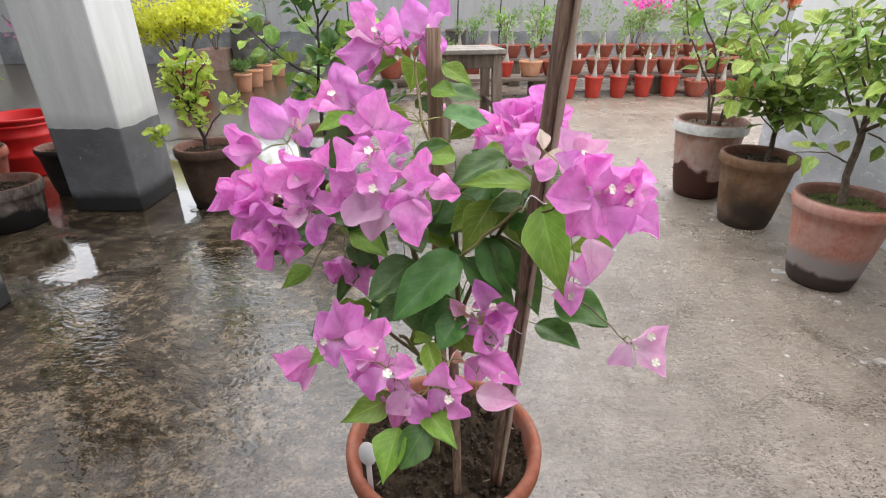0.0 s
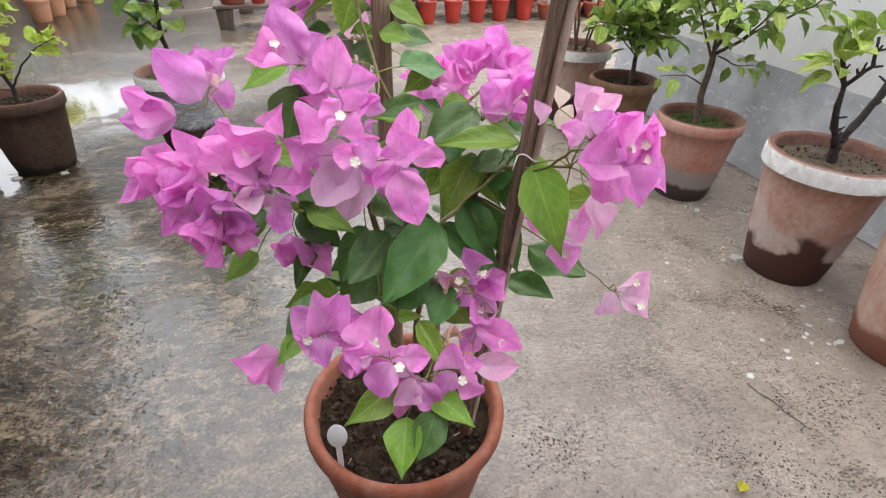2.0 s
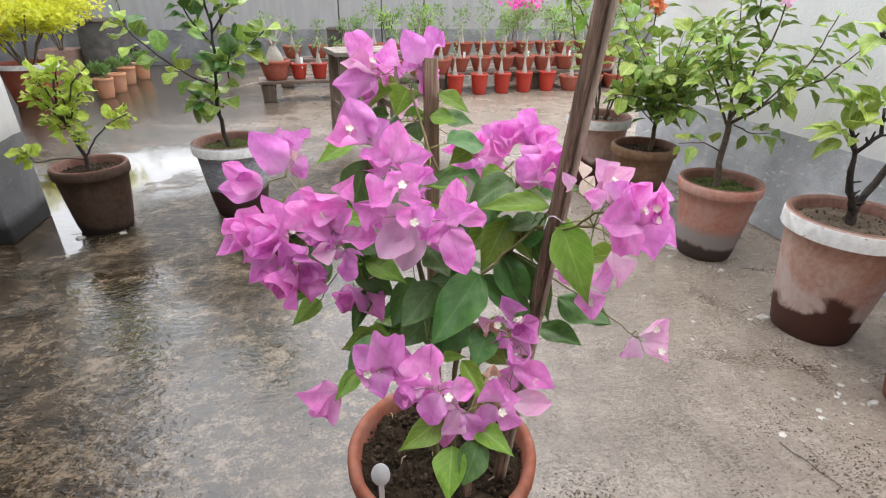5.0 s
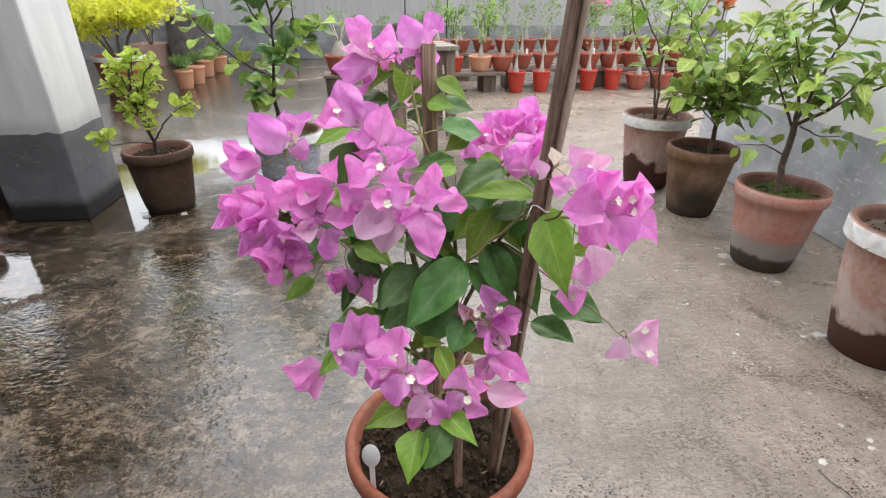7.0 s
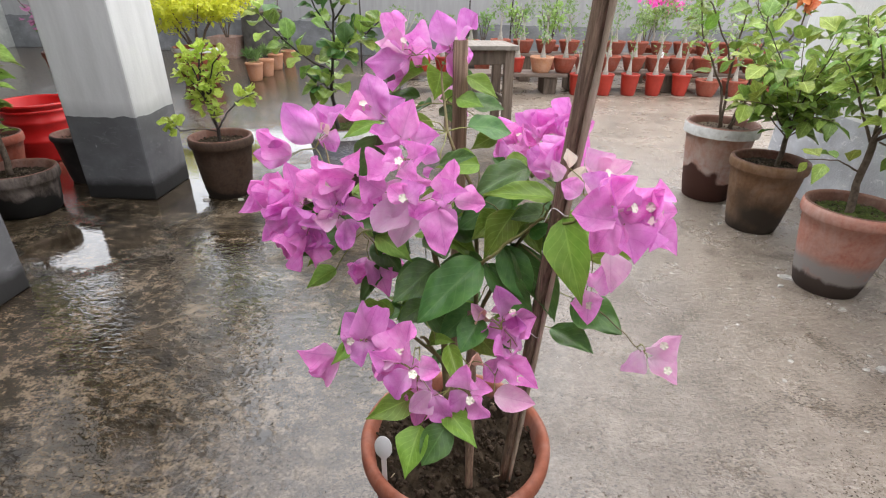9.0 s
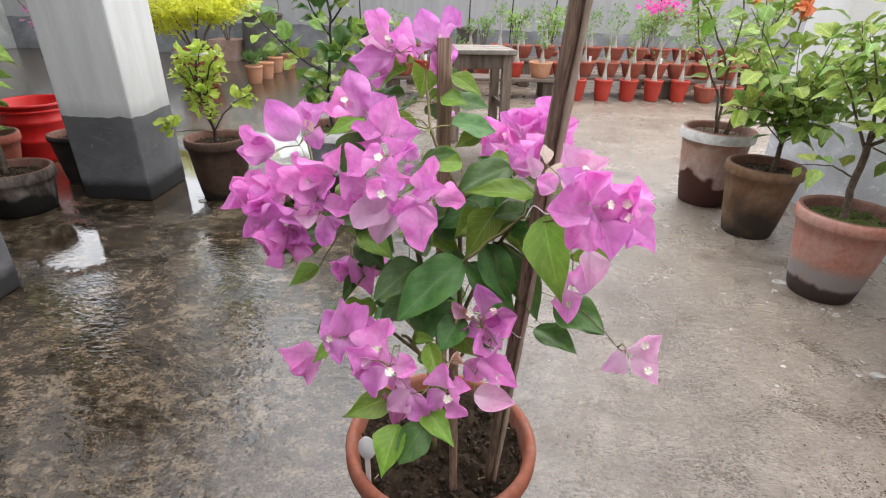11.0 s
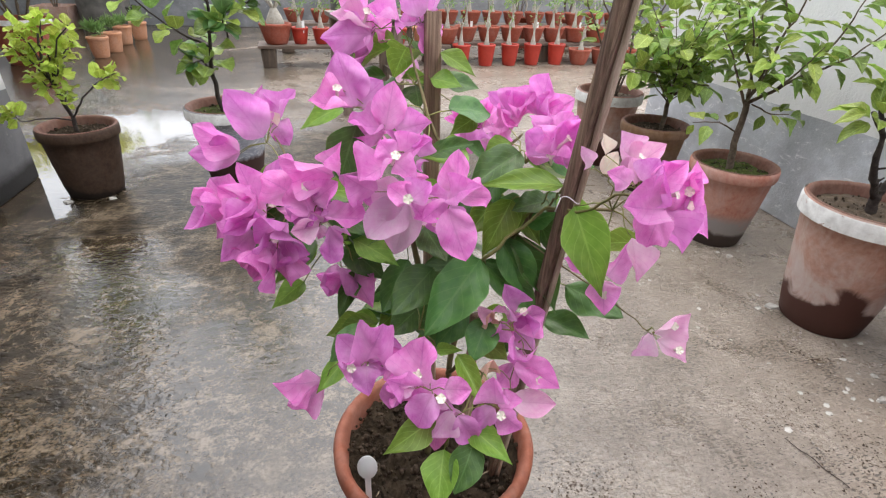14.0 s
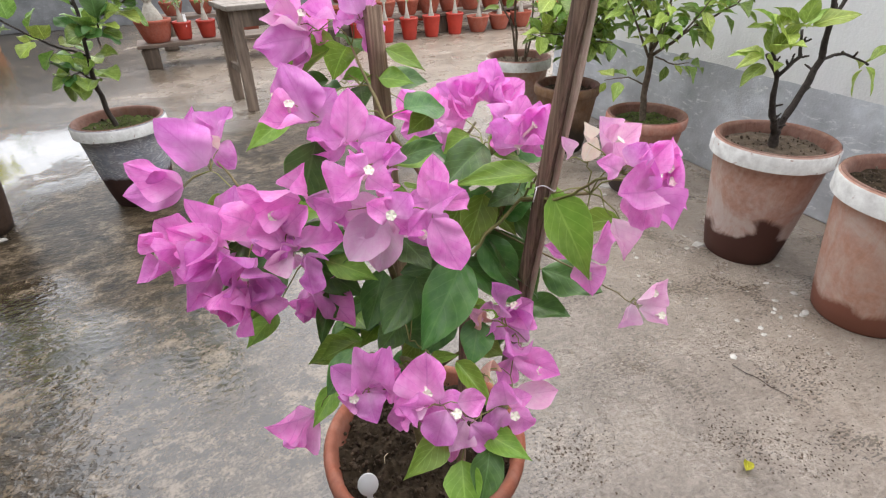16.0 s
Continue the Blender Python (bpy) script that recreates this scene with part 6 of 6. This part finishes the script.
# leafy shrubs between the rows and the back wall
for x, y, z, r, n in ((0.62, 6.5, 0.62, 0.14, 200), (1.0, 6.45, 0.56, 0.20, 340), (0.25, 6.5, 0.55, 0.13, 150), (2.1, 6.5, 0.6, 0.2, 300), (2.7, 6.5, 0.62, 0.24, 360), (3.3, 6.4, 0.75, 0.3, 420), (3.9, 6.2, 0.85, 0.35, 420)):
    t = thing("potted_shrub", (x, y, 0), "leafy green shrub in a clay pot by the wall", "potted plant", "shrubs by the wall")
    clay_pot(t, 0.12, 0.32, CLAY_RED, lip_h=0.03, seg=26)
    soil_bed(t, 0.10, 0.30, SOIL, 0.004, seg=16, rings=4)
    bm = []
    for k in range(4):
        limb(bm, ((0, 0, 0.28), (0.3 * r * math.cos(1.7 * k), 0.3 * r * math.sin(1.7 * k), z - 0.1), (0.6 * r * math.cos(1.7 * k), 0.5 * r * math.sin(1.7 * k), z + 0.6 * r)), 0.007, 0.003, 6)
    part("stem", bm, BARK, t)
    foliage(t, (0, 0, z), (r, r, r * 0.95), n, 0.055, LEAF_MID if n > 180 else LEAF_FAR, 0.5)

for x, y, h in ((0.07, 6.4, 1.3), (0.55, 6.6, 1.15), (1.05, 6.6, 1.3), (-1.2, 6.6, 1.4), (2.2, 6.6, 1.2)):
    bm = bmesh.new()
    tube(bm, bend((x, y, 0), (x + 0.03, y, h), 0, 5, 0.006), [0.009, 0.009, 0.008, 0.008, 0.007, 0.006], 6)
    tagged(part("garden_cane", bm, BARK_DARK), "thin dark upright cane by the back wall", "cane", "canes by the wall")


t = thing("tree", (4.6, 9.2, 0), "dark leafy tree behind the back wall", "tree")
bm = []
limb(bm, ((0, 0, 0), (0.03, 0, 0.9), (0, 0.05, 1.5)), 0.07, 0.045, 8)
for k in range(6):
    limb(bm, ((0, 0, 1.0 + 0.08 * k), (0.4 * math.cos(1.9 * k), 0.3 * math.sin(1.9 * k), 1.5), (0.9 * math.cos(1.9 * k), 0.5 * math.sin(1.9 * k), 1.75 + 0.1 * (k % 3))), 0.03, 0.008, 6)
part("trunk", [join_all(bm)], BARK_DARK, t)
foliage(t, (0, 0, 1.75), (1.3, 0.6, 0.75), 2600, 0.13, LEAF_DARK, 0.5, "crown")


def drum(x, y, r, h, label):
    t = thing("drum", (x, y, 0), label, "drum")
    bm = bmesh.new()
    lathe(bm, [(0, 0), (r * 0.92, 0), (r * 0.96, 0.01), (r * 1.03, h * 0.33), (r, h * 0.36), (r * 1.03, h * 0.62), (r, h * 0.66), (r * 0.95, h - 0.02), (r * 0.97, h), (r * 0.90, h), (r * 0.88, h - 0.03), (0, h - 0.03)], 30, wob=0.006)
    part("body", bm, DRUM, t)
    bm = bmesh.new()
    lathe(bm, [(r * 0.94, h - 0.035), (r * 1.0, h - 0.03), (r * 1.0, h - 0.01), (r * 0.94, h - 0.005)], 30)
    part("hoop", bm, WOOD_OLD, t)


drum(0.06, 6.75, 0.13, 0.52, "dark weathered drum standing near the wall")
drum(-2.66, 7.42, 0.27, 0.58, "dark brown drum with a flat lid")

# stool
t = thing("wooden_stool", (0.15, 3.70, 0), "worn wooden stool with a pale top and grey-brown legs", "stool", turn=12)
for k in range(3):
    bm = bmesh.new()
    block(bm, (-0.21, -0.19 + 0.127 * k + 0.002, 0.545), (0.21, -0.063 + 0.127 * k - 0.002, 0.572), 0.005, 0.002)
    part("board", bm, WOOD_TOP, t, "grey worn top board", smooth=False)
for sx in (-1, 1):
    for sy in (-1, 1):
        bm = bmesh.new()
        block(bm, (-0.030, -0.021, 0), (0.030, 0.021, 0.546), 0.004, 0.002, pose(sx * 0.170, sy * 0.155, 0, sy * 1.2, -sx * 1.2, 0))
        part("leg", bm, WOOD_LEG, t, smooth=False)
for sx in (-1, 1):
    bm = bmesh.new()
    block(bm, (sx * 0.166 - 0.012, -0.15, 0.20), (sx * 0.166 + 0.012, 0.15, 0.24), 0.003, 0.002)
    part("rail", bm, WOOD_OLD, t, smooth=False)
    bm = bmesh.new()
    block(bm, (-0.16, sx * 0.15 - 0.012, 0.46), (0.16, sx * 0.15 + 0.012, 0.545), 0.003, 0.002)
    part("apron", bm, WOOD_OLD, t, smooth=False)

# golden bush and its neighbours
t = thing("golden_bush", (-2.52, 5.25, 0), "golden-leaved bush in a big white-rimmed brown pot", "potted plant")
pot = clay_pot(t, 0.215, 0.345, CLAY_RED, lip_h=0.05, foot=0.72)
lime_band(pot, 0.215, 0.345, 0.05)
soil_bed(t, 0.18, 0.30, SOIL_DRY)
bm = []
for k in range(7):
    a = 0.9 * k
    limb(bm, ((0.02 * math.cos(a), 0.02 * math.sin(a), 0.28), (0.12 * math.cos(a), 0.12 * math.sin(a), 0.48), (0.3 * math.cos(a), 0.25 * math.sin(a), 0.72)), 0.010, 0.004, 6)
part("branch", bm, BARK, t)
foliage(t, (0.10, 0, 0.71), (0.56, 0.42, 0.25), 4600, 0.046, LEAF_YELLOW, 0.62, hollow=0.15)

t = thing("clay_planter", (-3.12, 7.30, 0), "square pinkish-grey planter with dark shrub", "potted plant")
bm = bmesh.new()
g = bmesh.ops.create_cube(bm, size=1.0)
for v in g["verts"]:
    k = 0.15 if v.co.z < 0 else 0.19
    v.co = Vector((v.co.x * 2 * k, v.co.y * 2 * k, 0.0 if v.co.z < 0 else 0.26))
top = max(bm.faces, key=lambda f: f.calc_center_median().z)
r = bmesh.ops.inset_region(bm, faces=[top], thickness=0.025)
bmesh.ops.translate(bm, verts=top.verts, vec=(0, 0, -0.04))
part("box", bm, CLAY_BLOOM, t, smooth=False)
bm = []
for k in range(5):
    limb(bm, ((0, 0, 0.2), (0.1 * math.cos(1.3 * k), 0.1 * math.sin(1.3 * k), 0.5), (0.25 * math.cos(1.3 * k), 0.2 * math.sin(1.3 * k), 0.9)), 0.008, 0.003, 6)
part("branch", bm, BARK, t)
foliage(t, (0, 0, 0.75), (0.36, 0.3, 0.34), 700, 0.06, LEAF_MID, 0.35)

for x, y in ((-2.09, 5.52), (-2.08, 5.82), (-2.14, 6.30), (-2.10, 6.65)):
    t = thing("potted_pinks", (x, y, 0), "spiky green pinks in a small orange terracotta pot", "potted plant", "small terracotta pots")
    clay_pot(t, 0.088, 0.175, CLAY_PALE, lip=0.012, lip_h=0.03, foot=0.7, seg=30)
    soil_bed(t, 0.075, 0.155, SOIL, 0.004, seg=16, rings=4)
    foliage(t, (0, 0, 0.215), (0.075, 0.075, 0.05), 150, 0.075, LEAF_FAR, 0.16, "tuft", up=1.2)

t = thing("black_pot", (-2.45, 7.45, 0), "black plastic pot with a thin climber near the wall", "potted plant")
clay_pot(t, 0.14, 0.26, BLACK_PLASTIC, lip_h=0.03, seg=28)
soil_bed(t, 0.12, 0.22, SOIL, 0.004, seg=16, rings=4)
bm = []
limb(bm, ((0, 0, 0.2), (0.02, 0, 0.6), (-0.02, 0, 1.1)), 0.008, 0.004, 6)
part("stem", bm, BARK, t)
foliage(t, (0, 0, 0.85), (0.12, 0.1, 0.35), 90, 0.06, LEAF_FAR, 0.5)

# ---------------- shaded corner beyond the pillar ----------------
t = thing("bucket", (-2.27, 2.88, 0), "glossy red plastic bucket with ribbed side", "bucket")
bm = bmesh.new()
lathe(bm, [(0, 0), (0.150, 0), (0.154, 0.01), (0.160, 0.10), (0.165, 0.103), (0.166, 0.120), (0.162, 0.123), (0.166, 0.20), (0.171, 0.203), (0.172, 0.22), (0.168, 0.223), (0.171, 0.290), (0.181, 0.293), (0.181, 0.305), (0.172, 0.307), (0.166, 0.297), (0.147, 0.012), (0, 0.012)], 40)
body = part("body", bm, BUCKET_RED, t)
bm = bmesh.new()
lathe(bm, [(0.1775, 0.262), (0.1815, 0.266), (0.1815, 0.272), (0.1775, 0.276)], 40)
part("rim_band", bm, BUCKET_RED, body)

t = potted("black_pot", -1.80, 2.52, 0.115, 0.235, BLACK_PLASTIC, "black plastic pot of soil behind the pillar", soil=SOIL, lip_h=0.03)
t = potted("potted_shrub", -1.80, 2.12, 0.150, 0.185, CLAY_GREYED, "cracked grey-brown pot with an old shrub beside the pillar", soil=SOIL, lip_h=0.05, foot=0.8)
bm = []
main = limb(bm, ((-0.03, 0, 0.14), (-0.02, 0.0, 0.30), (-0.03, 0, 0.45), (-0.01, 0, 0.60)), 0.014, 0.006)
spray(t, main, HIB, 20, 0.10, 0.4, 0.5)
for tip in ((0.02, -0.04, 0.56), (-0.12, 0.05, 0.55), (0.0, 0.06, 0.66), (-0.06, -0.08, 0.42)):
    spray(t, limb(bm, ((-0.05, 0, 0.32), (tip[0] - 0.02, tip[1] / 2, tip[2] - 0.08), tip), 0.006, 0.003, 6), HIB, 14, 0.10, 0.3, 0.6)
part("branch", bm, BARK, t)
t = potted("old_pot", -2.18, 2.42, 0.15, 0.24, CLAY_RED, "brown clay pot of soil in the shade", soil=SOIL)

t = potted("potted_bougainvillea", -3.25, 4.55, 0.20, 0.36, CLAY_RED, "bougainvillea with dull purple-pink bracts in a clay pot", soil=SOIL)
bm = []
for k in range(5):
    limb(bm, ((0, 0, 0.3), (0.1 * math.cos(1.3 * k), 0.1 * math.sin(1.3 * k), 0.5), (0.26 * math.cos(1.3 * k), 0.22 * math.sin(1.3 * k), 0.75)), 0.010, 0.004, 6)
part("branch", bm, BARK, t)
foliage(t, (0, 0, 0.62), (0.32, 0.3, 0.25), 240, 0.06, LEAF_FAR, 0.55)
foliage(t, (0.05, -0.1, 0.58), (0.34, 0.28, 0.22), 240, 0.055, BRACT_DULL, 0.85, "blossom", "dull purple-pink bracts")
t = potted("potted_shrub", -4.1, 4.3, 0.2, 0.4, CLAY_RED, "tall leafy shrub in a clay pot by the open side", soil=SOIL)
bm = []
for k in range(5):
    limb(bm, ((0, 0, 0.3), (0.1 * math.cos(1.3 * k), 0.1 * math.sin(1.3 * k), 0.7), (0.3 * math.cos(1.3 * k), 0.3 * math.sin(1.3 * k), 1.2)), 0.012, 0.004, 6)
part("branch", bm, BARK, t)
foliage(t, (0, 0, 0.95), (0.42, 0.4, 0.45), 700, 0.08, LEAF_HIB, 0.5)

# ---------------- bits on the floor ----------------
rnd.seed(21)


def chip(x, y, s, h=0.012, turn=0.0):
    bm = bmesh.new()
    n = 7
    ring = [(s * rnd.uniform(0.75, 1.1) * math.cos(q * 6.283 / n), s * rnd.uniform(0.4, 0.75) * math.sin(q * 6.283 / n)) for q in range(n)]
    low = [bm.verts.new((x, y, 0)) for x, y in ring]
    top = [bm.verts.new((x * 0.85, y * 0.85, h * rnd.uniform(0.75, 1.0))) for x, y in ring]
    for k in range(n):
        bm.faces.new((low[k], low[(k + 1) % n], top[(k + 1) % n], top[k]))
    bm.faces.new(top)
    bmesh.ops.transform(bm, matrix=pose(0, 0, 0, 0, 0, turn), verts=bm.verts[:])
    ob = part("stone_chip", bm, STONE, smooth=False)
    ob.matrix_basis = pose(x, y, 0.0)
    tagged(ob, "flat pale stone chip on the floor beside a pot", "stone", "stone chips")


for x, y, s, a in ((1.222, 1.762, 0.030, -35), (1.17, 1.70, 0.014, 20), (1.215, 1.275, 0.022, -30), (1.20, 0.895, 0.018, 10), (1.19, 2.22, 0.012, 40), (-1.10, 2.29, 0.02, 15), (-0.95, 2.31, 0.018, -10), (1.29, 1.565, 0.014, 0)):
    chip(x, y, s, 0.007, a)

def flecks(spots, count, small, large, thick):
    """Flat uneven crumbs strewn round the spots (x, y, spread)."""
    bm = bmesh.new()
    for i in range(count):
        cx, cy, sp = rnd.choice(spots)
        x, y = rnd.gauss(cx, sp), rnd.gauss(cy, sp * 0.8)
        if x > 1.68 or x < 0.3 or math.hypot(x - BX, y - BY) < 0.2:
            continue
        s = small + (large - small) * rnd.random() ** 3
        w, f = rnd.uniform(0, 3.14), rnd.uniform(0.35, 1.0)
        ring = [(s * rnd.uniform(0.7, 1.2) * math.cos(q), s * f * rnd.uniform(0.7, 1.2) * math.sin(q)) for q in (0.2, 1.4, 2.6, 3.9, 5.1)]
        vs = [bm.verts.new((x + u * math.cos(w) - v * math.sin(w), y + u * math.sin(w) + v * math.cos(w), 0.0006)) for u, v in ring]
        c = bm.verts.new((x, y, 0.0006 + thick * s))
        for k in range(5):
            bm.faces.new((vs[k], vs[(k + 1) % 5], c))
    return bm


tagged(part("floor_debris", flecks(((1.15, 1.20, 0.16), (1.22, 1.75, 0.18), (1.45, 1.45, 0.16), (1.20, 2.25, 0.2), (1.0, 1.7, 0.35), (1.2, 0.95, 0.12)), 330, 0.002, 0.012, 0.3), STONE), "scattered pale grit and paint flakes on the cement", "debris", kind="stuff")
tagged(part("soil_crumbs", flecks(((0.69, 0.70, 0.045), (0.76, 0.645, 0.05), (0.835, 0.59, 0.055), (1.05, 0.775, 0.05), (1.03, 0.72, 0.06), (0.35, 0.805, 0.045), (0.41, 0.78, 0.045), (0.92, 0.907, 0.06), (0.95, 0.86, 0.09), (0.90, 1.05, 0.30), (0.70, 0.75, 0.25), (1.00, 1.75, 0.30)), 4400, 0.0006, 0.0034, 0.12), SOIL_CRUMB), "dark crumbs of washed-out soil strewn on the cement", "debris", kind="stuff")
bm = bmesh.new()
tube(bm, bend((0.872, 0.835, 0.003), (0.908, 0.706, 0.003), 0.001, 8, 0.0025), 0.0009, 6, 0.2)
tagged(part("dry_twig", bm, BARK_DARK), "thin dark dry twig lying on the floor", "twig")

fallen = new("fallen_leaf", blade("fallen", LEAF_YELLOW, 0.55, 1.5, 0.42, 0.5, 0.3, 0.3))
fallen.matrix_basis = pose(0.660, 0.615, 0.012, 0, 8, -60) @ Matrix.Scale(0.036, 4)
tagged(fallen, "small fallen yellow leaf lying on the floor", "leaf")
